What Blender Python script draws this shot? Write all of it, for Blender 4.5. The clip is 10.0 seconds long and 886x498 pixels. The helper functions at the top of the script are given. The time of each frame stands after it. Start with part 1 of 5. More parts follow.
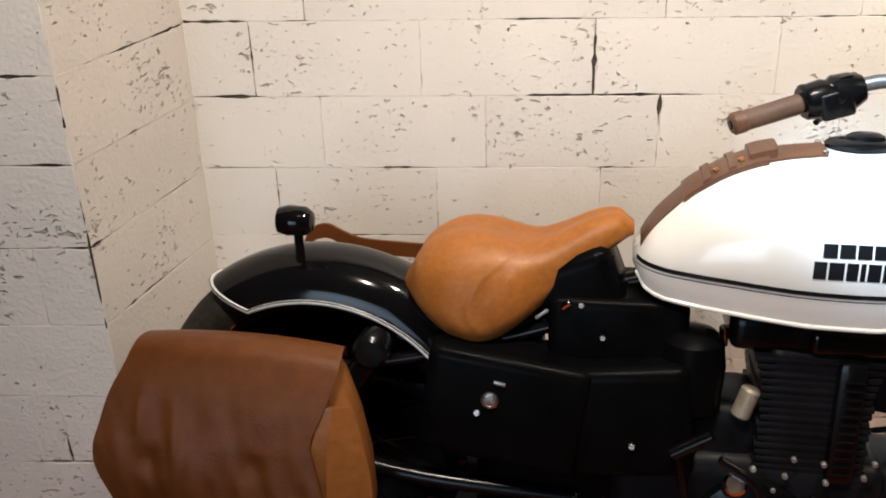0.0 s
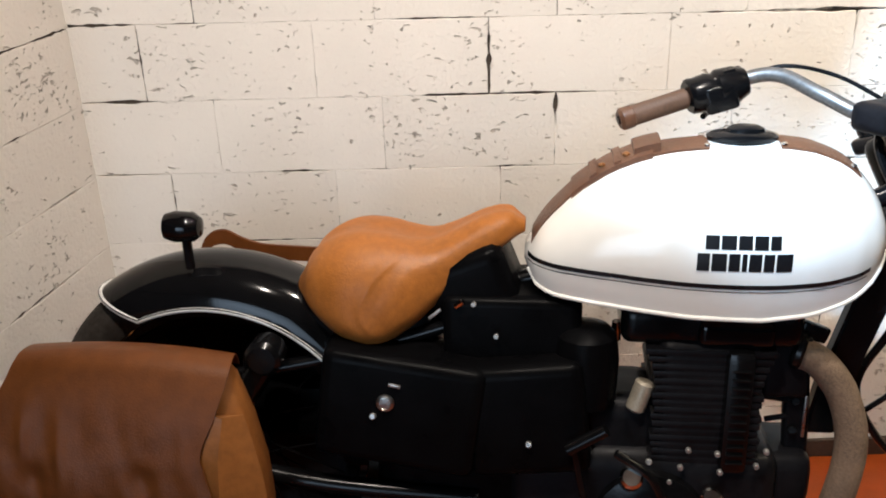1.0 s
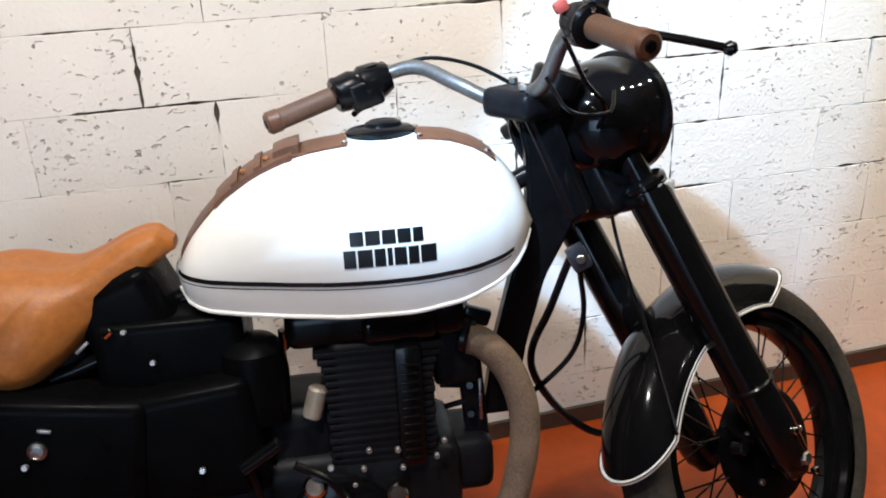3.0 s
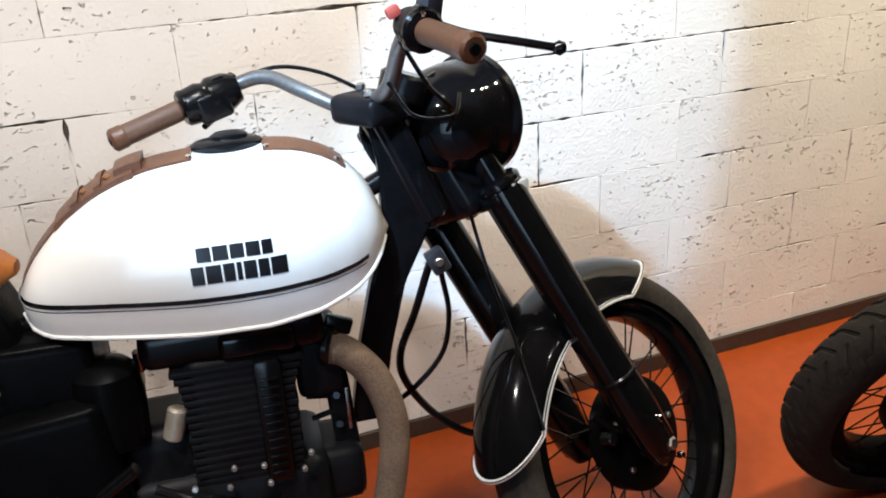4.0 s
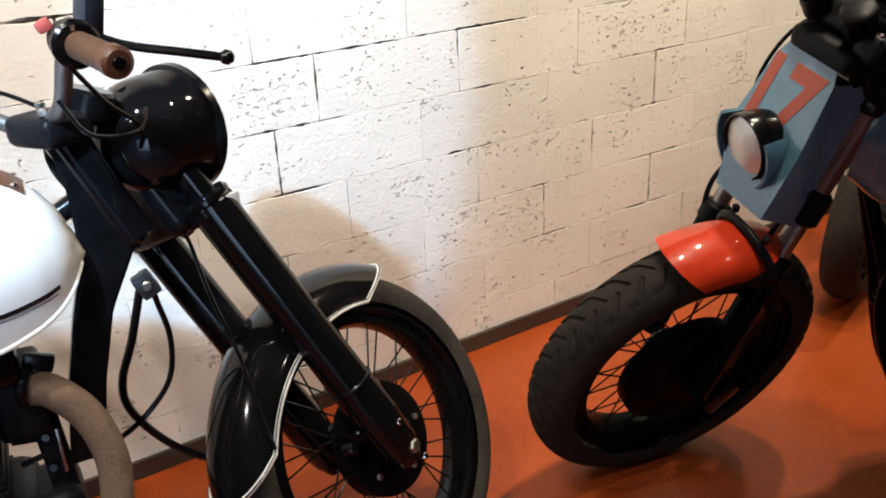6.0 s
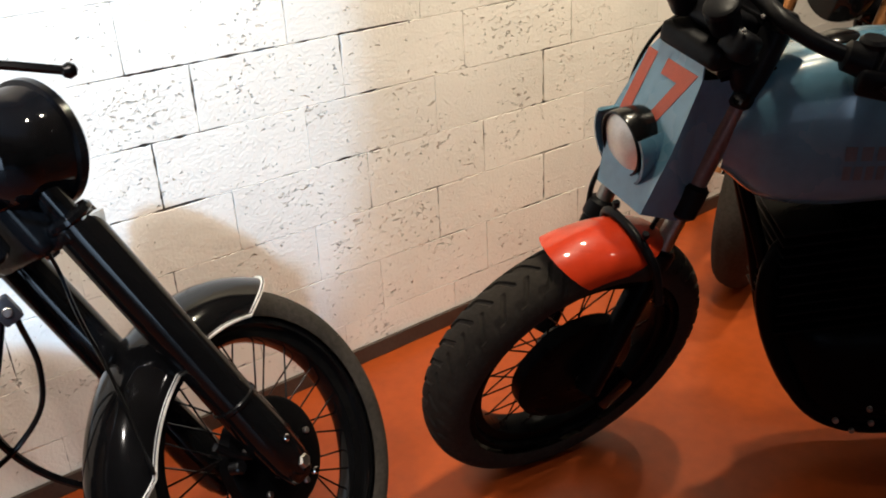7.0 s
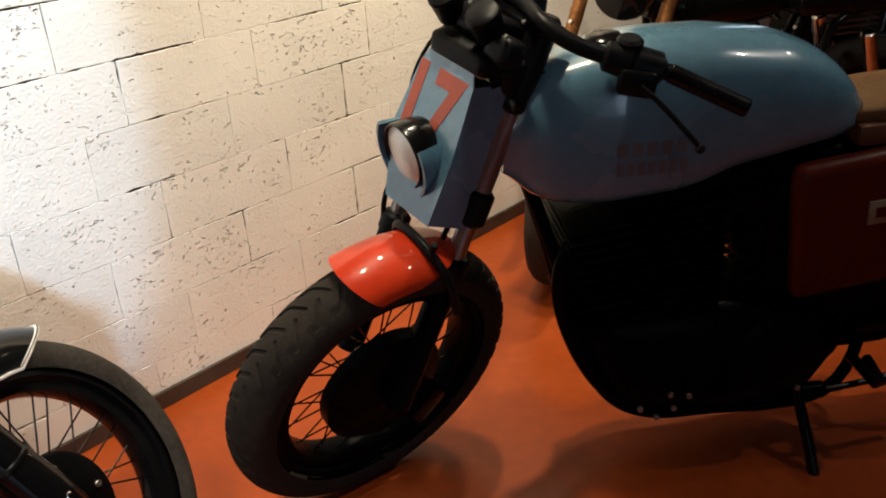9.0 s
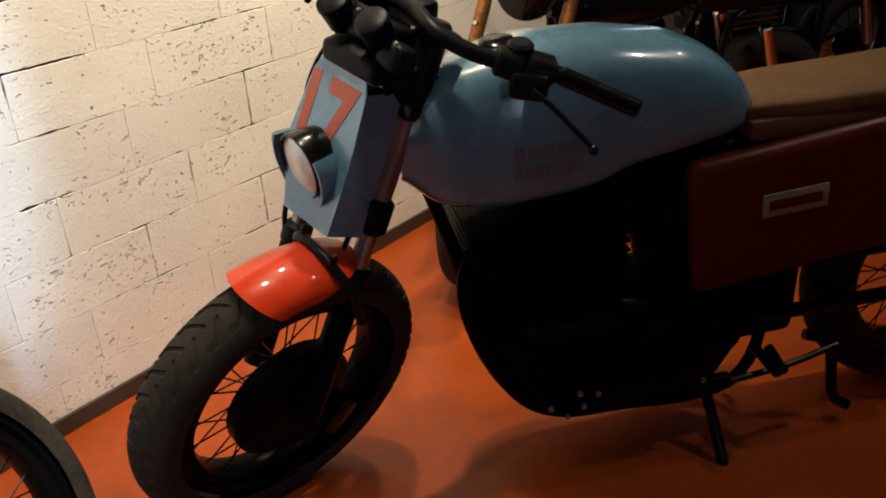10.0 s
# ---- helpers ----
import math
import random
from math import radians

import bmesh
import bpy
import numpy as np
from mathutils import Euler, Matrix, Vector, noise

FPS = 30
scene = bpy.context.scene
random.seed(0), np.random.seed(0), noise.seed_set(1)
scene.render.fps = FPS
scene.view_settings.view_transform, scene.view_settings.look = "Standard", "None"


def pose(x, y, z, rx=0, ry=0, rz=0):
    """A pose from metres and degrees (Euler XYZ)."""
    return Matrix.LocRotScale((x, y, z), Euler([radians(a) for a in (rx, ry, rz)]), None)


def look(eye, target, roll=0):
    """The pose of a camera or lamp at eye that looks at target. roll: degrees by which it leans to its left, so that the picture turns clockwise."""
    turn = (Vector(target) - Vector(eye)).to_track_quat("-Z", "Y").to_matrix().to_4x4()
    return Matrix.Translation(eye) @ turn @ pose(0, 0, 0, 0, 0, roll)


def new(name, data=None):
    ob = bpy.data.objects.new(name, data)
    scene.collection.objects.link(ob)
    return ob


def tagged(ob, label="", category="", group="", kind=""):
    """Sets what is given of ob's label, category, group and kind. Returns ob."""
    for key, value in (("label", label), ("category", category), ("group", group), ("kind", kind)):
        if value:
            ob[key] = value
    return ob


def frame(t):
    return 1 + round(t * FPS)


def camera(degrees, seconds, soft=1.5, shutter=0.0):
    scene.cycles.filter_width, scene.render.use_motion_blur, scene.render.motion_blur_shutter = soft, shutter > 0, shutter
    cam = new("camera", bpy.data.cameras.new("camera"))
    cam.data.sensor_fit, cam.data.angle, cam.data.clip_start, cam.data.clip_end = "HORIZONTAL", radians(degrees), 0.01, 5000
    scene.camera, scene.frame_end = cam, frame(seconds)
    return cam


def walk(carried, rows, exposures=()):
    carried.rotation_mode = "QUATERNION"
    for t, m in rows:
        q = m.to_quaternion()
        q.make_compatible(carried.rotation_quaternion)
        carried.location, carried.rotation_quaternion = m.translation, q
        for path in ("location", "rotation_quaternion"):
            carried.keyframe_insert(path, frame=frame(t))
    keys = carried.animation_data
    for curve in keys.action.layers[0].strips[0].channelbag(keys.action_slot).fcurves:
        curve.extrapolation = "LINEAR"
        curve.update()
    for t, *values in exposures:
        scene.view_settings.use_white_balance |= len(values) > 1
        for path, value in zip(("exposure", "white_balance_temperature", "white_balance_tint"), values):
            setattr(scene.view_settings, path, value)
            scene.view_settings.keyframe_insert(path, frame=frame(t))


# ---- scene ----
cam = camera(50.8, 10.0, soft=1.9)
PATH = [
    (0, (0.175, -1.987, 1.57), (0.07, -0.181, 0.717), -1.8),
    (0.5, (0.224, -1.981, 1.56), (0.175, -0.17, 0.713), -1.8),
    (1, (0.27, -1.975, 1.553), (0.284, -0.162, 0.707), -1.8),
    (1.5, (0.326, -1.97, 1.545), (0.437, -0.16, 0.701), -1.9),
    (2, (0.396, -1.969, 1.531), (0.621, -0.168, 0.693), -1.9),
    (2.5, (0.453, -1.963, 1.524), (0.808, -0.183, 0.684), -1.9),
    (4, (0.609, -1.994, 1.521), (1.239, -0.293, 0.678), -3.0),
    (4.5, (0.66, -2.006, 1.519), (1.384, -0.346, 0.671), -2.7),
    (5, (0.717, -2.032, 1.515), (1.523, -0.411, 0.664), -2.6),
    (5.5, (0.767, -2.04, 1.512), (1.646, -0.459, 0.657), -2.6),
    (7, (0.893, -2.075, 1.502), (1.978, -0.631, 0.643), -3.1),
    (7.5, (0.926, -2.088, 1.495), (2.072, -0.69, 0.64), -3.4),
    (8, (0.967, -2.107, 1.495), (2.168, -0.755, 0.642), -4.0),
    (8.5, (1.008, -2.136, 1.497), (2.263, -0.835, 0.64), -4.1),
    (9, (1.036, -2.143, 1.497), (2.338, -0.892, 0.637), -4.1),
    (9.5, (1.066, -2.161, 1.5), (2.414, -0.965, 0.634), -4.2),
    (10, (1.095, -2.179, 1.503), (2.487, -1.038, 0.631), -4.4),
]
TINTS = [(0, 0, 6500, 10), (1, 0, 6350, 10), (2.5, 0, 5850, 9), (4, 0, 5900, 9), (5.5, 0, 6050, 10), (7, 0, 6150, 10), (8.5, 0, 6280, 10), (10, 0, 6380, 10)]
walk(cam, [(t, look(eye, target, roll)) for t, eye, target, roll in PATH], TINTS)

# ---- world and lamps ----
world = bpy.data.worlds.new("world")
world.use_nodes = True
scene.world = world
world.node_tree.nodes["Background"].inputs[0].default_value = (0.62, 0.80, 1.0, 1)
world.node_tree.nodes["Background"].inputs[1].default_value = 0.5
scene.view_settings.exposure = 0.0


def spot(name, eye, target, watts, color, degrees, blend=0.3, radius=0.04, roll=0, narrow=1.0):
    lamp = bpy.data.lights.new(name, "SPOT")
    lamp.energy, lamp.color, lamp.spot_size, lamp.spot_blend, lamp.shadow_soft_size = watts, color, radians(degrees), blend, radius
    ob = new(name, lamp)
    ob.matrix_world = look(eye, target, roll) @ Matrix.Diagonal((narrow, 1, 1, 1))
    return ob


WARM, AMBER, COOL = (1.0, 0.888, 0.77), (1.0, 0.85, 0.60), (0.44, 0.71, 1.0)
spot("spot_lamp_a", (0.02, -1.40, 2.62), (0.08, -0.2, 0.7), 114, WARM, 108, 0.7)
spot("spot_lamp_b", (0.68, -1.02, 2.62), (0.76, 0.0, 0.82), 108, WARM, 90, 0.8)
spot("spot_lamp_c", (2.30, -0.95, 2.62), (2.26, 0.0, 0.84), 128, AMBER, 88, 0.75)
spot("spot_lamp_d", (2.88, -0.72, 2.62), (2.70, -0.25, 0.4), 104, AMBER, 106, 0.7)
spot("spot_lamp_e", (3.95, -0.62, 2.62), (3.75, 0.0, 0.95), 140, AMBER, 94, 0.85)
spot("cool_spot", (-0.05, -1.55, 2.66), (1.61, 0.0, 0.84), 430, COOL, 37.0, 0.26, 0.04, -15, 0.34)
for x in (3.39, 3.99):
    spot("spot_lamp_south", (x, -2.46, 2.62), (x, -2.30, 0.4), 24, WARM, 120, 0.6)
# added fill: a second cool beam brightens the wall behind fork and engine
spot("cool_spot", (-0.05, -1.50, 2.66), (1.12, 0.0, 0.44), 230, COOL, 17, 0.6)
# added cool fill on the white-tanked bike, set in an unseen opening
daylight = bpy.data.lights.new("daylight", "AREA")
daylight.shape, daylight.size, daylight.size_y, daylight.energy, daylight.color = "RECTANGLE", 2.3, 2.3, 5.0, (0.62, 0.80, 1.0)
daylight.spread = radians(46)
new("daylight", daylight).matrix_world = look((-1.65, -5.85, 1.2), (0.3, -0.5, 0.75))


# ---- materials ----
def mat(name, color, rough=0.5, metal=0.0, vary=0.12, scale=8.0, bump=0.0, bump_scale=60.0, coat=0.0, rough_vary=0.1, spec=0.5):
    """A surface with a coarse and a fine variation of colour, uneven gloss and fine relief."""
    m = bpy.data.materials.new(name)
    m.use_nodes = True
    nt = m.node_tree
    b = nt.nodes["Principled BSDF"]
    tc = nt.nodes.new("ShaderNodeTexCoord")
    n1, n2 = nt.nodes.new("ShaderNodeTexNoise"), nt.nodes.new("ShaderNodeTexNoise")
    n1.inputs["Scale"].default_value, n2.inputs["Scale"].default_value = scale, scale * 9
    n1.inputs["Detail"].default_value, n2.inputs["Detail"].default_value = 4, 6
    add = nt.nodes.new("ShaderNodeMath")
    add.operation = "ADD"
    for n, i in ((n1, 0), (n2, 1)):
        nt.links.new(tc.outputs["Object"], n.inputs["Vector"])
        nt.links.new(n.outputs["Fac"], add.inputs[i])
    ramp = nt.nodes.new("ShaderNodeMapRange")
    ramp.inputs["From Min"].default_value, ramp.inputs["From Max"].default_value = 0.7, 1.3
    ramp.inputs["To Min"].default_value, ramp.inputs["To Max"].default_value = 1 - vary, 1 + vary
    nt.links.new(add.outputs[0], ramp.inputs["Value"])
    hsv = nt.nodes.new("ShaderNodeHueSaturation")
    hsv.inputs["Color"].default_value = (*color, 1)
    nt.links.new(ramp.outputs[0], hsv.inputs["Value"])
    nt.links.new(hsv.outputs[0], b.inputs["Base Color"])
    r = nt.nodes.new("ShaderNodeMapRange")
    r.inputs["From Min"].default_value, r.inputs["From Max"].default_value = 0.3, 0.7
    r.inputs["To Min"].default_value, r.inputs["To Max"].default_value = max(0.02, rough - rough_vary), min(1, rough + rough_vary)
    nt.links.new(n1.outputs["Fac"], r.inputs["Value"])
    nt.links.new(r.outputs[0], b.inputs["Roughness"])
    b.inputs["Metallic"].default_value = metal
    b.inputs["Specular IOR Level"].default_value = spec
    b.inputs["Coat Weight"].default_value = coat
    b.inputs["Coat Roughness"].default_value = 0.04
    if bump:
        n3 = nt.nodes.new("ShaderNodeTexNoise")
        n3.inputs["Scale"].default_value, n3.inputs["Detail"].default_value = bump_scale, 5
        nt.links.new(tc.outputs["Object"], n3.inputs["Vector"])
        bp = nt.nodes.new("ShaderNodeBump")
        bp.inputs["Strength"].default_value, bp.inputs["Distance"].default_value = bump, 0.004
        nt.links.new(n3.outputs["Fac"], bp.inputs["Height"])
        nt.links.new(bp.outputs[0], b.inputs["Normal"])
    return m


def wall_paint(name, color, bare=False):
    """Cream-white masonry paint over coarse, pitted concrete block."""
    m = bpy.data.materials.new(name)
    m.use_nodes = True
    nt = m.node_tree
    b = nt.nodes["Principled BSDF"]
    tc = nt.nodes.new("ShaderNodeTexCoord")
    geo = nt.nodes.new("ShaderNodeNewGeometry")
    info = nt.nodes.new("ShaderNodeObjectInfo")

    def noise_node(scale, detail, rough=0.5):
        n = nt.nodes.new("ShaderNodeTexNoise")
        n.inputs["Scale"].default_value, n.inputs["Detail"].default_value, n.inputs["Roughness"].default_value = scale, detail, rough
        nt.links.new(geo.outputs["Position"], n.inputs["Vector"])
        return n

    def rng(src, a, c, lo, hi):
        r = nt.nodes.new("ShaderNodeMapRange")
        for k, v in (("From Min", a), ("From Max", c), ("To Min", lo), ("To Max", hi)):
            r.inputs[k].default_value = v
        nt.links.new(src, r.inputs["Value"])
        return r.outputs[0]

    def math_node(op, p, q):
        n = nt.nodes.new("ShaderNodeMath")
        n.operation = op
        for i, v in enumerate((p, q)):
            if isinstance(v, (int, float)):
                n.inputs[i].default_value = v
            else:
                nt.links.new(v, n.inputs[i])
        return n.outputs[0]

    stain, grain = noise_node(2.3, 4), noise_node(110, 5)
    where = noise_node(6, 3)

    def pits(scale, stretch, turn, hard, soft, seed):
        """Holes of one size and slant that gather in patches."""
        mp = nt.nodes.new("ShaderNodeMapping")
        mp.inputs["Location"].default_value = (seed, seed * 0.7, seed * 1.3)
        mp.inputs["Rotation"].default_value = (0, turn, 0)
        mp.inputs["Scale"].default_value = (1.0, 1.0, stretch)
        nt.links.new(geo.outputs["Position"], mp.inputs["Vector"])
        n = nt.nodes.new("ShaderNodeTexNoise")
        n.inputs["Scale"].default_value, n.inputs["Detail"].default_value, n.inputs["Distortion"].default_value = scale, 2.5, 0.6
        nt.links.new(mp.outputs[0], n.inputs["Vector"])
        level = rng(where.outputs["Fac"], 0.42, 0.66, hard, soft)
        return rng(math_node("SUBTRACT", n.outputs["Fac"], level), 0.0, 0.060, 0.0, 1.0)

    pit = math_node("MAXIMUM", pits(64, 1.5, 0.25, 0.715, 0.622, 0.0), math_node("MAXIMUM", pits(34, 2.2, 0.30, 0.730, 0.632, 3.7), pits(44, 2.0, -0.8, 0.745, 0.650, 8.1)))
    value = math_node("MULTIPLY", rng(stain.outputs["Fac"], 0.3, 0.7, 0.93, 1.05), rng(info.outputs["Random"], 0, 1, 0.96, 1.03))
    hsv = nt.nodes.new("ShaderNodeHueSaturation")
    hsv.inputs["Color"].default_value = (*color, 1)
    nt.links.new(value, hsv.inputs["Value"])
    # pits also turn brown in colour, standing in for shade inside the holes
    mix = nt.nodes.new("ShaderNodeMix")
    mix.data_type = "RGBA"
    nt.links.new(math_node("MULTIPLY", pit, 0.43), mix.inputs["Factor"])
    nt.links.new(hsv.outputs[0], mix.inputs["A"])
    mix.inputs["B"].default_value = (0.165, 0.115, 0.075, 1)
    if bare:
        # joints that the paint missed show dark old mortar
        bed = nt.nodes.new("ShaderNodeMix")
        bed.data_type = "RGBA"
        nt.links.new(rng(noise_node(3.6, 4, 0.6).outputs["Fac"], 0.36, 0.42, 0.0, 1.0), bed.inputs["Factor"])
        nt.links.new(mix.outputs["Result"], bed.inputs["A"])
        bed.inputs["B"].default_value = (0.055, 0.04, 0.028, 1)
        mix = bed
    nt.links.new(mix.outputs["Result"], b.inputs["Base Color"])
    b.inputs["Roughness"].default_value = 0.75
    height = math_node("SUBTRACT", math_node("MULTIPLY", grain.outputs["Fac"], 0.35), math_node("MULTIPLY", pit, 1.6))
    height = math_node("ADD", height, math_node("MULTIPLY", noise_node(20, 3).outputs["Fac"], 0.35))
    bp = nt.nodes.new("ShaderNodeBump")
    bp.inputs["Strength"].default_value, bp.inputs["Distance"].default_value = 1.0, 0.006
    nt.links.new(height, bp.inputs["Height"])
    nt.links.new(bp.outputs[0], b.inputs["Normal"])
    return m


M = {
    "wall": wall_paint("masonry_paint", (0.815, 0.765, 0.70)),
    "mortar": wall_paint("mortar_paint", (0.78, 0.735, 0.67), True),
    "floor": mat("red_floor_paint", (0.30, 0.051, 0.0075), 0.36, 0, 0.14, 3, 0.06, 40, 0.0, 0.08, 0.32),
    "skirting": mat("dark_skirting", (0.045, 0.03, 0.022), 0.5, 0, 0.3, 12, 0.1),
    "ceiling": mat("ceiling_paint", (0.34, 0.33, 0.31), 0.8, 0, 0.05, 2),
    # near-black: the darkness of the unlit room is put into this colour
    "room": mat("dark_room_paint", (0.045, 0.042, 0.04), 0.8, 0, 0.08, 2),
    "black": mat("black_enamel", (0.004, 0.004, 0.0045), 0.10, 0, 0.2, 6, 0, 60, 0.22, 0.05, 0.2),
    "satin": mat("satin_black", (0.004, 0.004, 0.0045), 0.22, 0, 0.3, 12, 0.06, 60, 0, 0.08, 0.22),
    "engine": mat("black_engine_paint", (0.004, 0.004, 0.0045), 0.20, 0.0, 0.3, 14, 0.06, 70, 0, 0.08, 0.22),
    "dull_black": mat("dull_black_engine", (0.0072, 0.0072, 0.0085), 0.40, 0, 0.3, 14, 0.06, 70, 0, 0.1, 0.09),
    # deeper black than the engine paint: shade on the casings is in the colour
    "dim": mat("shade_black_casing", (0.0026, 0.0026, 0.0030), 0.34, 0, 0.3, 14, 0.08, 70, 0, 0.1, 0.035),
    "rubber": mat("tyre_rubber", (0.024, 0.0200, 0.0165), 0.85, 0, 0.3, 10, 0.3, 160, 0, 0.1, 0.12),
    "dusty": mat("dusty_tyre_rubber", (0.036, 0.031, 0.027), 0.85, 0, 0.35, 10, 0.3, 160, 0, 0.1, 0.12),
    "chrome": mat("chrome", (0.75, 0.74, 0.72), 0.12, 1, 0.08, 20, 0, 60, 0, 0.06),
    "bolt": mat("bright_bolt_metal", (0.34, 0.33, 0.32), 0.30, 0.6, 0.15, 30),
    "steel": mat("dull_steel", (0.42, 0.40, 0.37), 0.36, 1, 0.2, 25, 0.05, 90),
    "bar": mat("handlebar_steel", (0.17, 0.165, 0.16), 0.42, 0.8, 0.25, 18),
    "white": mat("white_tank_enamel", (0.83, 0.81, 0.76), 0.14, 0, 0.02, 4, 0, 60, 0.7, 0.04),
    "stripe": mat("black_pinstripe", (0.008, 0.008, 0.009), 0.25),
    "bead": mat("white_beading", (0.72, 0.72, 0.70), 0.3, 0, 0.06, 30),
    "tan": mat("tan_leather", (0.35, 0.120, 0.022), 0.47, 0, 0.20, 9, 0.22, 240, 0.03, 0.14, 0.35),
    "gusset": mat("gusset_leather", (0.27, 0.10, 0.025), 0.42, 0, 0.22, 7, 0.2, 220, 0.05),
    "brown": mat("brown_leather", (0.128, 0.040, 0.009), 0.42, 0, 0.20, 4, 0.22, 260, 0, 0.1, 0.28),
    "darkbrown": mat("dark_brown_leather", (0.11, 0.045, 0.021), 0.45, 0, 0.25, 14, 0.3, 220),
    "grip": mat("brown_grip_rubber", (0.10, 0.050, 0.028), 0.6, 0, 0.2, 20, 0.2, 180),
    "wrap": mat("exhaust_wrap", (0.16, 0.108, 0.072), 0.85, 0, 0.35, 22, 0.5, 260),
    "blue": mat("grey_blue_enamel", (0.088, 0.195, 0.280), 0.26, 0, 0.10, 5, 0, 60, 0.9, 0.06, 0.5),
    "red": mat("red_enamel", (0.47, 0.033, 0.008), 0.32, 0, 0.08, 6, 0, 60, 0.6, 0.06, 0.1),
    "faintmark": mat("faint_red_print", (0.105, 0.105, 0.125), 0.5, 0, 0.2, 25),
    "redmark": mat("faded_red_print", (0.42, 0.075, 0.035), 0.45, 0, 0.12, 25),
    "maroon": mat("dark_red_enamel", (0.085, 0.010, 0.004), 0.40, 0, 0.2, 6, 0, 60, 0, 0.1, 0.2),
    "seat2": mat("tan_seat_cover", (0.14, 0.078, 0.036), 0.7, 0, 0.2, 12, 0.25, 200, 0, 0.1, 0.15),
    "badge": mat("worn_badge", (0.30, 0.26, 0.20), 0.45, 0.3, 0.2, 30),
    "lens": mat("headlight_lens", (0.70, 0.66, 0.60), 0.16, 0.35, 0.12, 30, 0.2, 70),
    "refl": mat("clear_reflector", (0.55, 0.60, 0.66), 0.25, 0, 0.1, 30),
    "stalk": mat("dark_grey_plastic", (0.022, 0.024, 0.030), 0.4),
    "stanchion": mat("dull_fork_metal", (0.22, 0.13, 0.115), 0.42, 0.6, 0.2, 14),
    "bronze": mat("bronze_stanchion", (0.33, 0.14, 0.05), 0.3, 0.7, 0.2, 12),
    "indred": mat("red_switch", (0.34, 0.055, 0.04), 0.45),
}


# ---- mesh tools ----
def part(name, bm, material, parent=None, label="", smooth=True, at=None):
    bmesh.ops.recalc_face_normals(bm, faces=bm.faces)
    me = bpy.data.meshes.new(name)
    bm.to_mesh(me)
    bm.free()
    me.materials.append(M[material])
    if smooth:
        me.polygons.foreach_set("use_smooth", [True] * len(me.polygons))
        me.set_sharp_from_angle(angle=radians(38))
    ob = new(name, me)
    if parent:
        ob.parent = parent
    if at is not None:
        ob.matrix_local = at
    if label:
        tagged(ob, label)
    return ob


def thing(name, m, label, category, group=""):
    ob = new(name)
    ob.empty_display_size = 0.1
    ob.matrix_world = m
    return tagged(ob, label, category, group)


def spline(pts, n=8):
    """Points on a smooth curve through pts."""
    p = [Vector(q) for q in pts]
    p = [2 * p[0] - p[1]] + p + [2 * p[-1] - p[-2]]
    out = []
    for i in range(1, len(p) - 2):
        for k in range(n):
            t = k / n
            a, b, c, d = p[i - 1], p[i], p[i + 1], p[i + 2]
            out.append(0.5 * ((2 * b) + (c - a) * t + (2 * a - 5 * b + 4 * c - d) * t * t + (3 * b - a - 3 * c + d) * t ** 3))
    out.append(p[-2])
    return out


def rings(bm, rows, close=True, caps=True):
    """Skin rows of points (all of one length) with quads."""
    vs = [[bm.verts.new(q) for q in row] for row in rows]
    n = len(rows[0])
    for a, b in zip(vs, vs[1:]):
        for i in range(n if close else n - 1):
            j = (i + 1) % n
            bm.faces.new((a[i], a[j], b[j], b[i]))
    if caps and close:
        bm.faces.new(vs[0][::-1])
        bm.faces.new(vs[-1])
    return vs


def tube(pts, r, sides=10, bm=None, smooth_path=True, n=6, taper=None):
    """A round rod along pts."""
    bm = bm or bmesh.new()
    path = spline(pts, n) if smooth_path and len(pts) > 2 else [Vector(q) for q in pts]
    rows, up = [], None
    for i, q in enumerate(path):
        d = (path[min(i + 1, len(path) - 1)] - path[max(i - 1, 0)]).normalized()
        if up is None:
            up = d.orthogonal().normalized()
        up = (up - d * up.dot(d)).normalized()
        side = d.cross(up)
        rr = r if taper is None else r * (1 + (taper - 1) * i / (len(path) - 1))
        rows.append([q + rr * (math.cos(a) * up + math.sin(a) * side) for a in np.linspace(0, 2 * math.pi, sides, endpoint=False)])
    rings(bm, rows)
    return bm


def box(size, at=None, bevel=0.0, bm=None, seg=2):
    bm = bm or bmesh.new()
    m = (at or Matrix()) @ Matrix.Diagonal((*size, 1))
    made = bmesh.ops.create_cube(bm, size=1, matrix=m)
    if bevel:
        es = list({e for v in made["verts"] for e in v.link_edges})
        bmesh.ops.bevel(bm, geom=es, offset=bevel, segments=seg, affect="EDGES", profile=0.6)
    return bm


def lathe(profile, sides=32, m=None, bm=None, caps=True):
    """Turn (along, radius) pairs about the local x axis."""
    bm = bm or bmesh.new()
    m = m or Matrix()
    rows = [[m @ Vector((x, max(r, 1e-4) * math.cos(a), max(r, 1e-4) * math.sin(a))) for a in np.linspace(0, 2 * math.pi, sides, endpoint=False)] for x, r in profile]
    rings(bm, rows, caps=caps)
    return bm


def aim(a, b):
    """A pose at a whose x axis points to b."""
    d = Vector(b) - Vector(a)
    return Matrix.Translation(a) @ d.to_track_quat("X", "Z").to_matrix().to_4x4()


def cyl(a, b, r, sides=20, bevel=0.12, bm=None):
    """A cylinder from a to b with eased ends."""
    length = (Vector(b) - Vector(a)).length
    e = min(bevel * r * 2, length * 0.3)
    return lathe([(0, r - e), (e, r), (length - e, r), (length, r - e)], sides, aim(a, b), bm)


def curve_at(table, x):
    return float(np.interp(x, [p[0] for p in table], [p[1] for p in table]))


def smooth_at(table, x, spread=0.012):
    return sum(curve_at(table, x + d) for d in (-spread, -spread / 2, 0, spread / 2, spread)) / 5


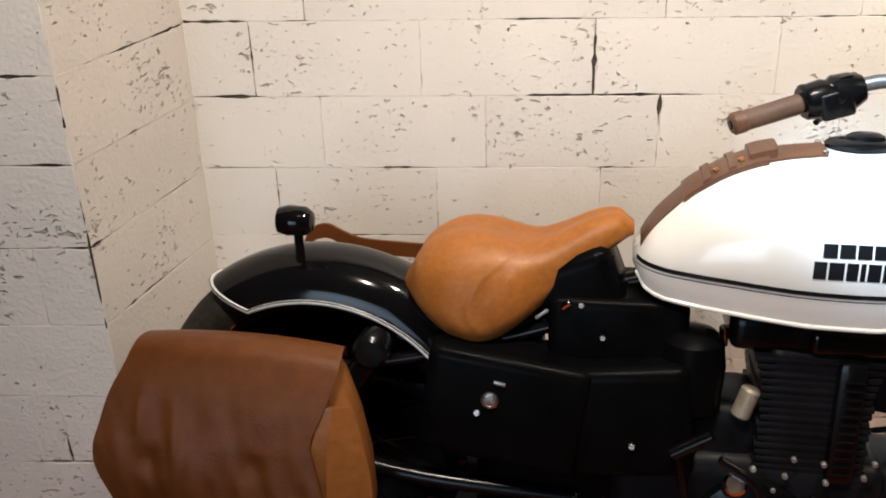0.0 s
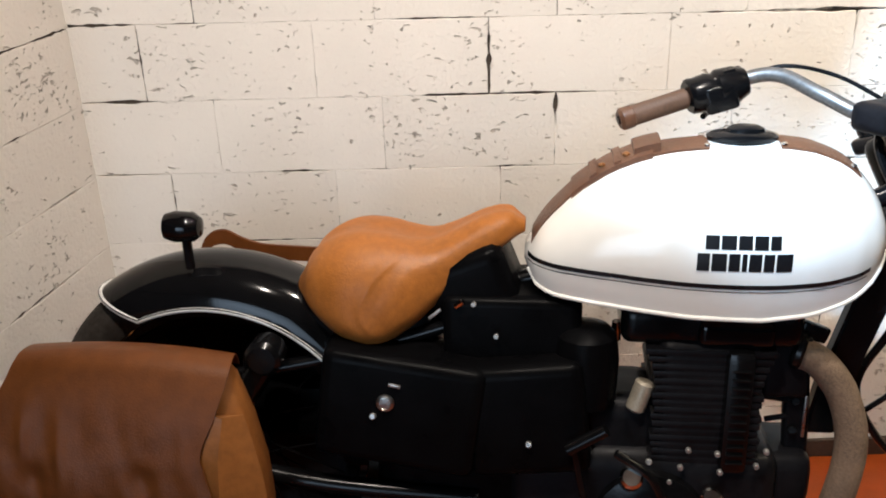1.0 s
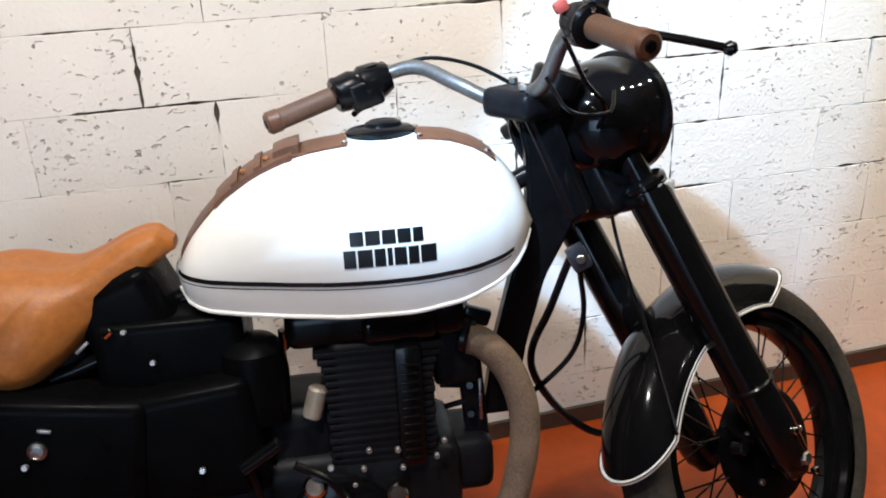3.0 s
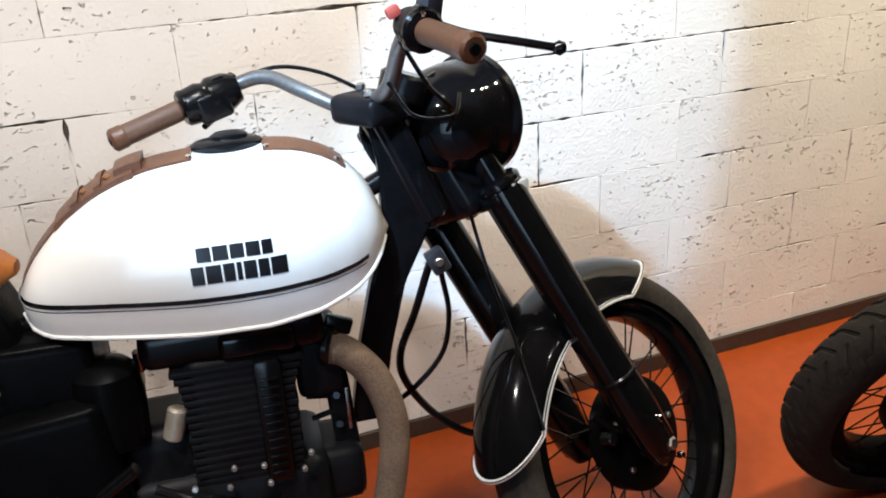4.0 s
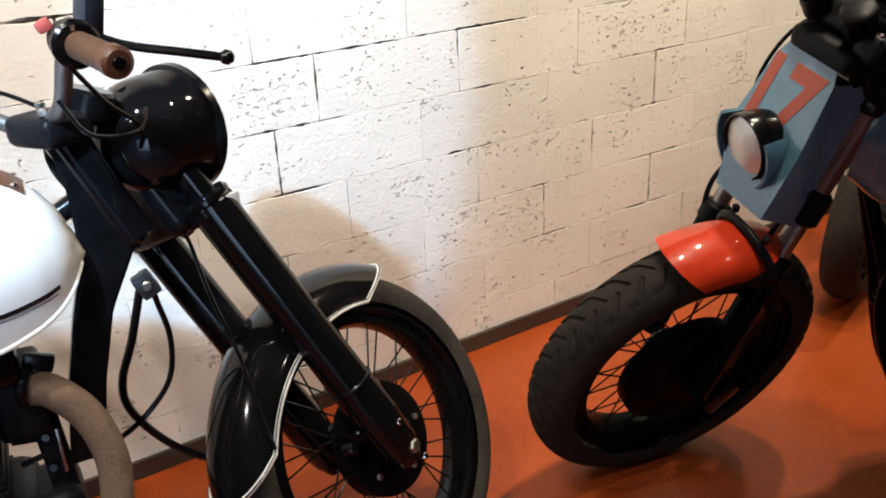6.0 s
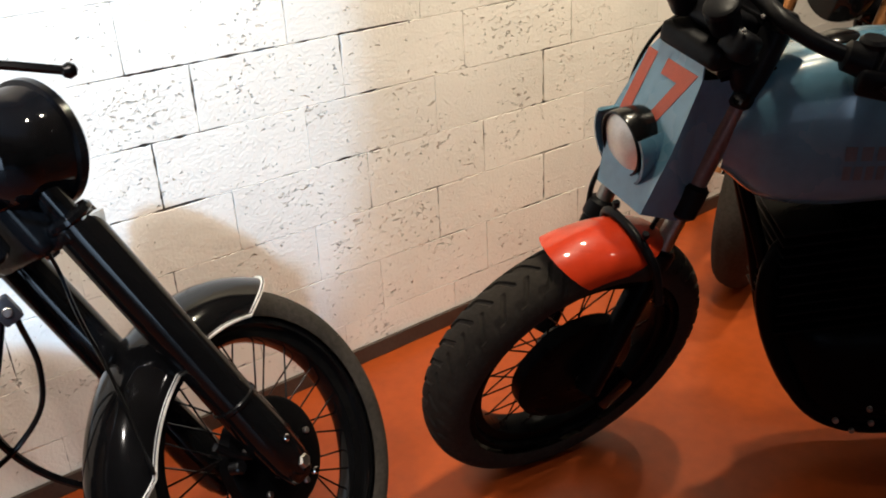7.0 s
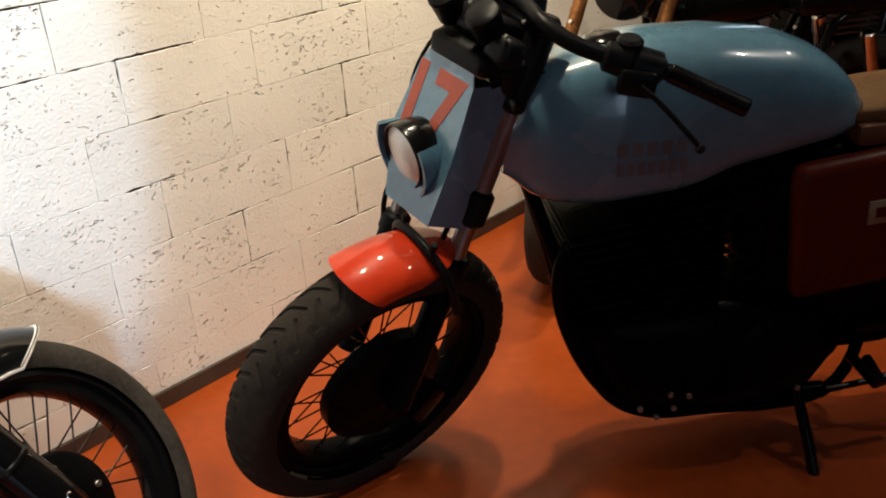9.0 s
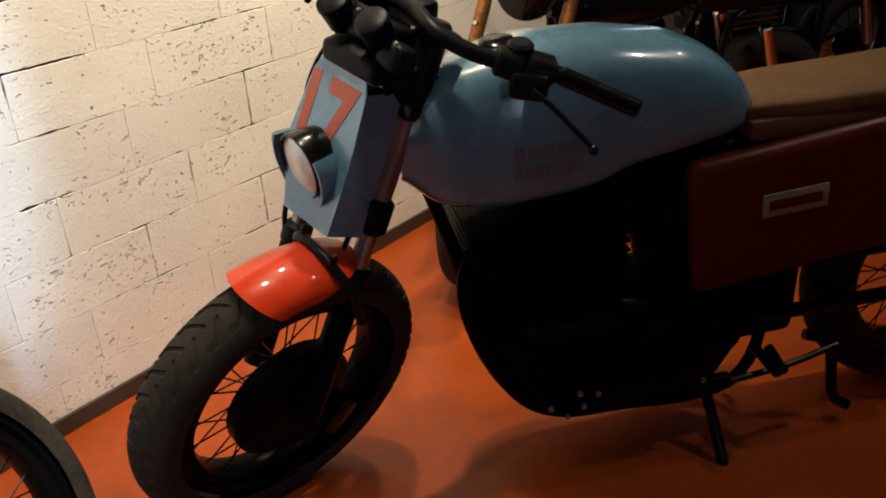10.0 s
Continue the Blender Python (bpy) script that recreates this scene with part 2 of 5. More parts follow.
# ---- the room ----
COURSES = (0.0, 0.167, 0.334, 0.501, 0.668, 0.836, 1.003, 1.168, 1.335, 1.502, 1.669, 1.836, 2.003, 2.17, 2.337, 2.504, 2.671, 2.8)
STARTS = (0.03, 0.17, 0.03, 0.17, 0.05, 0.168, 0.022, 0.165, 0.03, 0.17, 0.03, 0.17, 0.03, 0.17, 0.03, 0.17, 0.03)
# the upright joints of the courses that the light falls on; the rest follow at 0.4 m
JOINTS = {2: (0.02, 0.42, 0.81, 1.20, 1.61, 2.02, 2.445, 2.88), 3: (0.21, 0.60, 0.99, 1.39, 1.797, 2.208, 2.63, 3.065), 4: (-0.318, 0.05, 0.42, 0.81, 1.21, 1.617, 2.03, 2.455, 2.88),
          5: (-0.202, 0.163, 0.541, 0.93, 1.33, 1.739, 2.155, 2.566, 3.0), 6: (-0.343, 0.024, 0.396, 0.782, 1.176, 1.585, 2.003, 2.418, 2.83), 7: (-0.22, 0.157, 0.54, 0.94, 1.34, 1.75, 2.17, 2.58, 3.0)}
FALL = 0.0105  # how far the courses drop for each metre to the east


def slab(name, lo, hi, material, label, category="wall"):
    lo, hi = Vector(lo), Vector(hi)
    ob = part(name, box(hi - lo, Matrix.Translation((lo + hi) / 2)), material, None, "", False)
    return tagged(ob, label, category, "", "structure")


floor = slab("floor", (-3.2, -6, -0.12), (7.5, 0.3, 0.0), "floor", "smooth brick-red painted concrete floor with a soft sheen", "floor")
ceiling = slab("ceiling", (-3.2, -6, 2.8), (7.5, 0.3, 2.9), "ceiling", "plain pale painted ceiling over the showroom", "ceiling")
slab("wall_east", (7.3, -6, 0), (7.5, 0.3, 2.8), "room", "plain near-black end wall, added to close the room")
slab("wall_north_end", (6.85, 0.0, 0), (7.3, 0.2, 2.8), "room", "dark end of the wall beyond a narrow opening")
slab("wall_west", (-3.2, -6, 0), (-3.0, 0.3, 2.8), "room", "plain near-black end wall, added to close the room")
# south wall is unseen; its opening is added for the cool fill
slab("wall_south", (-3.0, -6.0, 0), (-2.85, -5.8, 2.8), "room", "plain dark wall beside an unseen, added opening")
slab("wall_south", (-0.45, -6.0, 0), (7.3, -5.8, 2.8), "room", "plain dark wall beside an unseen, added opening")
slab("wall_south", (-2.85, -6.0, 2.4), (-0.45, -5.8, 2.8), "room", "plain dark wall over an unseen, added opening")


def mortar_sheet(name, place, width, height, label):
    """The wall proper: a sheet behind the block faces whose painted joints are filled unevenly."""
    bm = bmesh.new()
    nx, nz = int(width / 0.03), int(height / 0.012)
    grid = []
    for j in range(nz + 1):
        row = []
        for i in range(nx + 1):
            x, z = width * i / nx, height * j / nz
            p = place @ Vector((x, 0, z))
            f = noise.noise(Vector((p.x * 3.1, p.y * 3.1 + 7, p.z * 5.3))) + 0.5 * noise.noise(Vector((p.x * 11, p.y * 9, p.z * 13 + 3)))
            row.append(bm.verts.new(place @ Vector((x, 0.003 + 0.009 * max(0.0, min(1.0, 0.3 + 1.2 * f)), z))))
        grid.append(row)
    for a, b in zip(grid, grid[1:]):
        for i in range(nx):
            bm.faces.new((a[i], a[i + 1], b[i + 1], b[i]))
    back = [[bm.verts.new(place @ Vector((x, 0.2, z))) for x in (0, width)] for z in (0, height)]
    bm.faces.new((back[0][0], back[1][0], back[1][1], back[0][1]))
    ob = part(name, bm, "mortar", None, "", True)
    ob.data.materials.append(M["room"])
    ob.data.polygons[len(ob.data.polygons) - 1].material_index = 1
    return tagged(ob, label, "wall", "", "structure")


def joint_wear(p):
    """How far the blocks' edges have drawn back from a joint at the place p: mostly next to nothing, open cracks here and there."""
    long = noise.noise(Vector((p.x * 3.3 + 11, p.y * 3.3, p.z * 3.3))) + 0.6 * noise.noise(Vector((p.x * 11, p.y * 11 + 5, p.z * 11)))
    fine = noise.noise(Vector((p.x * 47, p.y * 47, p.z * 47 + 3)))
    return 0.0002 + 0.0072 * max(0.0, min(0.55, long + 0.06)) * (0.75 + 0.9 * fine) + 0.0016 * max(0.0, fine - 0.05)


def block_mesh(m, width, height, fall=0.0):
    """A concrete block's face with worn, uneven arrises."""
    outline = []
    corners = [(0, 0), (width, 0), (width, height), (0, height)]
    for (xa, za), (xb, zb) in zip(corners, corners[1:] + corners[:1]):
        n = max(2, int(math.hypot(xb - xa, zb - za) / 0.014))
        outline += [(xa + (xb - xa) * k / n, za + (zb - za) * k / n) for k in range(n)]
    bm = bmesh.new()
    loops = ([], [], [])
    for x, z in outline:
        d = joint_wear(m @ Vector((x, 0, z)))
        for ring, more, y in zip(loops, (0, 0, 0.0009), (0.03, 0.0007, 0.0)):
            e = d + more
            px = min(max(x, e), width - e)
            ring.append(bm.verts.new((px, y, min(max(z, e), height - e) - fall * px)))
    n = len(outline)
    for a, b in zip(loops, loops[1:]):
        for i in range(n):
            bm.faces.new((a[i], a[(i + 1) % n], b[(i + 1) % n], b[i]))
    bm.faces.new(loops[2])
    bmesh.ops.recalc_face_normals(bm, faces=bm.faces)
    me = bpy.data.meshes.new("block")
    bm.to_mesh(me)
    bm.free()
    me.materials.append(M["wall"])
    return me


def course_joints(k, x_lo, x_hi, shift, step, own):
    """Where the blocks of course k begin and end between x_lo and x_hi."""
    if own:
        xs = list(JOINTS.get(k, ())) or [STARTS[k]]
        while xs[0] > x_lo:
            xs.insert(0, xs[0] - 0.385)
        while xs[-1] < x_hi:
            xs.append(xs[-1] + 0.41)
    else:
        xs = [STARTS[k] + shift if step == 0.4 else x_lo]
        while xs[0] > x_lo:
            xs.insert(0, xs[0] - step)
        while xs[-1] < x_hi:
            xs.append(xs[-1] + step)
    return sorted({min(max(x, x_lo), x_hi) for x in xs})


def lay_blocks(wall, place, x_lo, x_hi, shift=0.0, step=0.4, own=False):
    rng = random.Random(5)
    fall = FALL if own else 0.0
    for k, (z, z2) in enumerate(zip(COURSES, COURSES[1:])):
        xs = course_joints(k, x_lo, x_hi, shift, step, own)
        for a, b in zip(xs, xs[1:]):
            if b - a > 0.03:
                m = place @ pose(a, rng.uniform(-0.0004, 0.0003), z - fall * a)
                ob = new("block", block_mesh(m, b - a, z2 - z, fall))
                ob.parent = wall
                ob.matrix_world = m


# ---- wheels ----
def tyre_mesh(radius, width, height, tread):
    """A tyre about the local y axis. tread(row, across) gives the depth of the grooves."""
    bm = bmesh.new()
    na, nc = (608, 44) if tread is chunky else (240, 30)
    rows = []
    for i in range(na):
        row = []
        for j in range(nc):
            c = -1 + 2 * j / (nc - 1)
            a = 2 * math.pi * i / na - (0.26 * abs(c) if tread is chunky else 0.0)
            ang = c * math.radians(118)
            y = width / 2 * math.sin(ang)
            r = radius - height / 2 + height / 2 * math.cos(ang) * (1.0 if abs(ang) < 1.57 else 1.3)
            r -= tread(i, c) if abs(c) < 0.72 else 0
            row.append(Vector((r * math.cos(a), y, r * math.sin(a))))
        rows.append(row)
    vs = [[bm.verts.new(q) for q in row] for row in rows]
    for i in range(na):
        for j in range(nc - 1):
            bm.faces.new((vs[i][j], vs[(i + 1) % na][j], vs[(i + 1) % na][j + 1], vs[i][j + 1]))
    return bm


def ribbed(i, c):
    """Fine lengthwise ribs of a road front tyre."""
    return 0.0025 if min(abs(abs(c) - 0.18), abs(abs(c) - 0.42)) < 0.035 else 0.0


def chunky(i, c):
    """Broad angled blocks of a dual-sport tyre."""
    k = (i + (8 if c > 0 else 0)) % 16
    if abs(c) > 0.66:
        return 0.0
    step = k if abs(c) < 0.33 else (k + 5) % 16
    cross = abs(abs(c) - 0.33) < 0.03 and (k < 2 or k >= 10)
    return 0.0055 if step < 3 or cross else 0.0


def ring_lathe(profile, sides=72):
    """Turn a closed (across, radius) outline about the local y axis."""
    bm = bmesh.new()
    rows = [[Vector((r * math.cos(a), y, r * math.sin(a))) for y, r in profile] for a in np.linspace(0, 2 * math.pi, sides, endpoint=False)]
    rows.append(rows[0])
    rings(bm, rows, caps=False)
    bmesh.ops.remove_doubles(bm, verts=bm.verts, dist=1e-5)
    return bm


def disc(profile, sides=40):
    return lathe(profile, sides, Matrix.Rotation(math.pi / 2, 4, "Z"))


def wheel(parent, m, radius, width, height, tread, hub_r, drum_side, rim_mat="black", spokes=36, name="front_wheel"):
    root = part(name, disc([(-0.07, 0.004), (-0.07, 0.012), (0.07, 0.012), (0.07, 0.004)]), "steel", parent, "wire-spoked wheel with a black rim", True, m)
    part("tyre", tyre_mesh(radius, width, height, tread), "rubber" if tread is chunky else "dusty", root)
    ri = radius - height
    part("rim", ring_lathe([(-width * 0.36, ri + 0.016), (-width * 0.37, ri + 0.002), (-width * 0.26, ri - 0.004), (-width * 0.24, ri - 0.024), (-width * 0.12, ri - 0.030), (width * 0.12, ri - 0.030), (width * 0.24, ri - 0.024),
                            (width * 0.26, ri - 0.004), (width * 0.37, ri + 0.002), (width * 0.36, ri + 0.016), (width * 0.2, ri + 0.004), (-width * 0.2, ri + 0.004)]), rim_mat, root, "black painted rim")
    part("hub", disc([(-0.05, 0.02), (-0.05, 0.05), (-0.042, 0.054), (-0.036, 0.034), (0.036, 0.034), (0.042, 0.054), (0.05, 0.05), (0.05, 0.02)]), "engine", root)
    s = drum_side
    part("brake_drum", disc([(s * 0.012, hub_r * 0.9), (s * 0.016, hub_r), (s * 0.05, hub_r), (s * 0.056, hub_r * 0.93), (s * 0.06, hub_r * 0.55), (s * 0.066, 0.03), (s * 0.07, 0.006)]), "dim", root, "black brake drum")
    shared = None
    for k in range(spokes):
        side = 1 if k % 2 else -1
        lean = (0.32 if (k // 2) % 2 else -0.32)
        a = 2 * math.pi * k / spokes
        if shared is None or k < 4:
            bm = tube([(0.05 * math.cos(lean * 2.2), side * 0.038, 0.05 * math.sin(lean * 2.2)), (ri - 0.027, side * 0.008, 0)], 0.0021, 5, None, False)
            ob = part("spoke", bm, "satin", root)
            shared = (shared or {})
            shared[(side, lean)] = ob.data
        else:
            ob = new("spoke", shared[(side, lean)])
            ob.parent = root
        ob.matrix_local = Matrix.Rotation(-a, 4, "Y")
    return root


def fender(name, parent, m, radius, half, depth, a0, a1, tail0, tail1, label, extra=0.0):
    """A mudguard shell about the local y axis, angles in degrees from straight ahead, with white beading on its edge."""
    bm = bmesh.new()
    na, nc = 48, 21
    outer, edges = [], ([], [])

    def at(u, c, off=0.0):
        lo, hi = a0 + tail0 * c * c, a1 - tail1 * c * c
        a = radians(lo + (hi - lo) * u)
        e = c * math.pi / 2
        d = depth + extra * u ** 2.2
        r = radius + off - d * (1 - math.cos(e)) ** 1.0
        y = (half + off) * math.sin(e)
        return Vector((r * math.cos(a), y, r * math.sin(a)))

    for off in (0.0, -0.0025):
        outer.append([[bm.verts.new(at(i / na, -1 + 2 * j / (nc - 1), off)) for j in range(nc)] for i in range(na + 1)])
    for g in outer:
        for i in range(na):
            for j in range(nc - 1):
                bm.faces.new((g[i][j], g[i + 1][j], g[i + 1][j + 1], g[i][j + 1]))
    o, n = outer
    rim = [(i, 0) for i in range(na + 1)] + [(na, j) for j in range(1, nc)] + [(i, nc - 1) for i in range(na - 1, -1, -1)] + [(0, j) for j in range(nc - 2, 0, -1)]
    for (i, j), (k, l) in zip(rim, rim[1:] + rim[:1]):
        bm.faces.new((o[i][j], o[k][l], n[k][l], n[i][j]))
    ob = part(name, bm, "black", parent, label, True, m)
    line = [at(i / na, -1) for i in range(na + 1)] + [at(1, -1 + 2 * j / (nc - 1)) for j in range(1, nc)] + [at(i / na, 1) for i in range(na - 1, -1, -1)]
    line += [at(0, 1 - 2 * j / (nc - 1)) for j in range(1, nc)]
    part("beading", tube(line, 0.0046, 8, None, False), "bead", ob, "white rubber edge beading with a dark groove")
    line = [at(i / na, -1, 0.0034) for i in range(na + 1)] + [at(1, -1 + 2 * j / (nc - 1), 0.0040) for j in range(1, nc)] + [at(i / na, 1, 0.0034) for i in range(na - 1, -1, -1)]
    line += [at(0, 1 - 2 * j / (nc - 1), 0.0040) for j in range(1, nc)]
    part("beading_groove", tube(line, 0.0013, 6, None, False), "stripe", ob, "dark groove along the beading")
    return ob


# ---- the white-tanked motorcycle ----
BIKE_A = pose(0.6, -0.532, 0, 0, 0, -7.8) @ pose(0, 0, 0, -5.7, 0, 0)
STEER = 33
AXLE_R = Vector((-0.77, 0.0, 0.42))
# the front wheel is turned to its left and leans over with the stand
FRONT_A = Matrix.Translation((1.507, -0.601, 0.319)) @ Matrix.Rotation(radians(22.6), 4, "Z") @ Matrix.Rotation(radians(-26.65), 4, "X")

TANK_TOP = [(-0.180, 0.838), (-0.172, 0.858), (-0.158, 0.886), (-0.137, 0.913), (-0.088, 0.963), (-0.032, 0.999), (0.018, 1.019), (0.067, 1.030), (0.126, 1.036), (0.253, 1.039), (0.302, 1.033), (0.352, 1.014), (0.392, 0.982), (0.423, 0.940), (0.440, 0.885), (0.446, 0.855)]
TANK_LOW = [(x, z + 0.023) for x, z in [(-0.180, 0.812), (-0.174, 0.784), (-0.16, 0.766), (-0.13, 0.756), (-0.06, 0.750), (0.0, 0.745), (0.1, 0.736), (0.22, 0.734), (0.3, 0.743), (0.36, 0.760), (0.395, 0.778), (0.42, 0.803), (0.437, 0.830), (0.446, 0.845)]]
TANK_W = [(-0.180, 0.020), (-0.176, 0.052), (-0.168, 0.070), (-0.15, 0.091), (-0.12, 0.110), (-0.06, 0.127), (0.02, 0.141), (0.12, 0.150), (0.22, 0.150), (0.31, 0.138), (0.37, 0.115), (0.41, 0.085), (0.435, 0.05), (0.446, 0.012)]


def tank_section(x):
    top, low, w = (smooth_at(t, x, 0.01) for t in (TANK_TOP, TANK_LOW, TANK_W))
    mid = low + (top - low) * 0.36
    return top, low, w, mid


def lower_band(k):
    """The share of the half width at depth k of the band that turns in under the tank's waist."""
    return 1 - 0.10 * k ** 1.5


def tank_side(x, z, off=0.0):
    """The tank's near side at (x, z)."""
    top, low, w, mid = tank_section(x)
    if z > mid:
        return Vector((x, -w * max(0.0, 1 - min(1.0, (z - mid) / (top - mid)) ** 2.15) ** (1 / 2.15) - off, z))
    return Vector((x, -w * lower_band(min(1.0, (mid - z) / (mid - low))) - off, z))


def tank_mesh():
    bm, rows = bmesh.new(), []
    for x in np.concatenate([np.linspace(-0.180, -0.12, 9), np.linspace(-0.10, 0.36, 24), np.linspace(0.375, 0.446, 10)]):
        x = float(x)
        top, low, w, mid = tank_section(x)
        row = []
        for a in np.linspace(0, math.pi, 27):
            c, s = math.cos(a), math.sin(a)
            row.append(Vector((x, w * math.copysign(abs(c) ** (2 / 2.15), c), mid + (top - mid) * abs(s) ** (2 / 2.15))))
        side = [(lower_band(k), mid - (mid - low) * k) for k in (0.15, 0.3, 0.45, 0.6, 0.75, 0.9, 1.0)]
        row += [Vector((x, -w * f, z)) for f, z in side]
        row += [Vector((x, w * f, low + 0.004 * (1 - abs(f)))) for f in (-0.8, -0.4, 0.0, 0.4, 0.8)]
        row += [Vector((x, w * f, z)) for f, z in side[::-1]]
        rows.append(row)
    rings(bm, rows)
    return bm


def on_tank(x0, x1, z0, z1, off=0.0012, nx=10, nz=3):
    """A thin patch that lies on the tank's near side; z0 and z1 may be functions of x."""
    bm = bmesh.new()
    f0, f1 = (z if callable(z) else (lambda x, z=z: z) for z in (z0, z1))
    g = [[bm.verts.new(tank_side(x, f0(x) + (f1(x) - f0(x)) * j / nz, off)) for j in range(nz + 1)] for x in np.linspace(x0, x1, nx + 1)]
    for a, b in zip(g, g[1:]):
        for j in range(nz):
            bm.faces.new((a[j], b[j], b[j + 1], a[j + 1]))
    return bm


PIN = [(-0.178, 0.838), (-0.108, 0.835), (-0.014, 0.830), (0.078, 0.8235), (0.169, 0.821), (0.259, 0.822), (0.334, 0.827), (0.379, 0.834), (0.40, 0.840)]

SEAT_TOP = [(-0.600, 0.76), (-0.585, 0.81), (-0.561, 0.842), (-0.52, 0.868), (-0.48, 0.878), (-0.431, 0.874), (-0.39, 0.862), (-0.35, 0.858), (-0.305, 0.876), (-0.255, 0.902), (-0.214, 0.912), (-0.192, 0.903), (-0.18, 0.88)]
SEAT_LOW = [(-0.600, 0.75), (-0.585, 0.735), (-0.559, 0.712), (-0.518, 0.676), (-0.46, 0.657), (-0.42, 0.668), (-0.373, 0.702), (-0.313, 0.760), (-0.247, 0.822), (-0.202, 0.856), (-0.18, 0.870)]
SEAT_W = [(-0.600, 0.03), (-0.585, 0.075), (-0.56, 0.108), (-0.51, 0.132), (-0.45, 0.138), (-0.39, 0.122), (-0.33, 0.090), (-0.26, 0.066), (-0.215, 0.055), (-0.19, 0.038), (-0.18, 0.015)]


SEAT_FOLD = [(0.70, -0.440), (0.72, -0.450), (0.75, -0.462), (0.775, -0.452), (0.80, -0.438), (0.836, -0.395), (0.858, -0.371), (0.89, -0.345)]


def saddle_mesh():
    bm, rows = bmesh.new(), []
    for x in np.linspace(-0.600, -0.180, 150):
        x = float(x)
        top, low, w = (smooth_at(t, x, 0.015) for t in (SEAT_TOP, SEAT_LOW, SEAT_W))
        row = []
        for k in range(120):
            a = 2 * math.pi * k / 120
            c, s = math.cos(a), math.sin(a)
            if s >= 0:
                z = low + (top - low) * (0.35 + 0.65 * abs(s) ** 0.75) - 0.012 * math.exp(-(c / 0.22) ** 2) * (top - low) / 0.2
                y = w * math.copysign(abs(c) ** 0.8, c)
            else:
                z = low + (top - low) * 0.35 * (1 - abs(s) ** 0.6)
                y = w * math.copysign(abs(c) ** 0.5, c) * (1 - 0.10 * abs(s))
            # the leather folds in on a slanting line across the flank, puckered at its lower end
            u = x - curve_at(SEAT_FOLD, z) - 0.002 * math.sin(z * 90)
            fold = 0.0055 * math.exp(-((u / 0.0085) ** 2)) + 0.006 * math.exp(-(((u - 0.016) / 0.016) ** 2)) - 0.005 * math.exp(-(((u + 0.02) / 0.012) ** 2))
            pucker = 0.003 * math.exp(-(((z - 0.765) / 0.03) ** 2)) * (math.exp(-(((u - 0.018) / 0.006) ** 2)) - math.exp(-(((u + 0.014) / 0.006) ** 2)))
            crease = 0.42 * (fold + pucker) * min(1.0, max(0.0, (abs(c) - 0.35) / 0.35)) * min(1.0, max(0.0, (0.875 - z) / 0.06)) * min(1.0, max(0.0, (z - 0.70) / 0.03))
            row.append(Vector((x, y - math.copysign(crease, y), z)))
        rows.append(row)
    rings(bm, rows)
    return bm


def fork_point(z, side):
    """A point of the fork leg at height z over the axle, along the wheel; side -1 is the near leg."""
    return BIKE_A.inverted() @ FRONT_A @ Vector((-0.028 - 0.26 * z, side * 0.11 + 0.005, z))


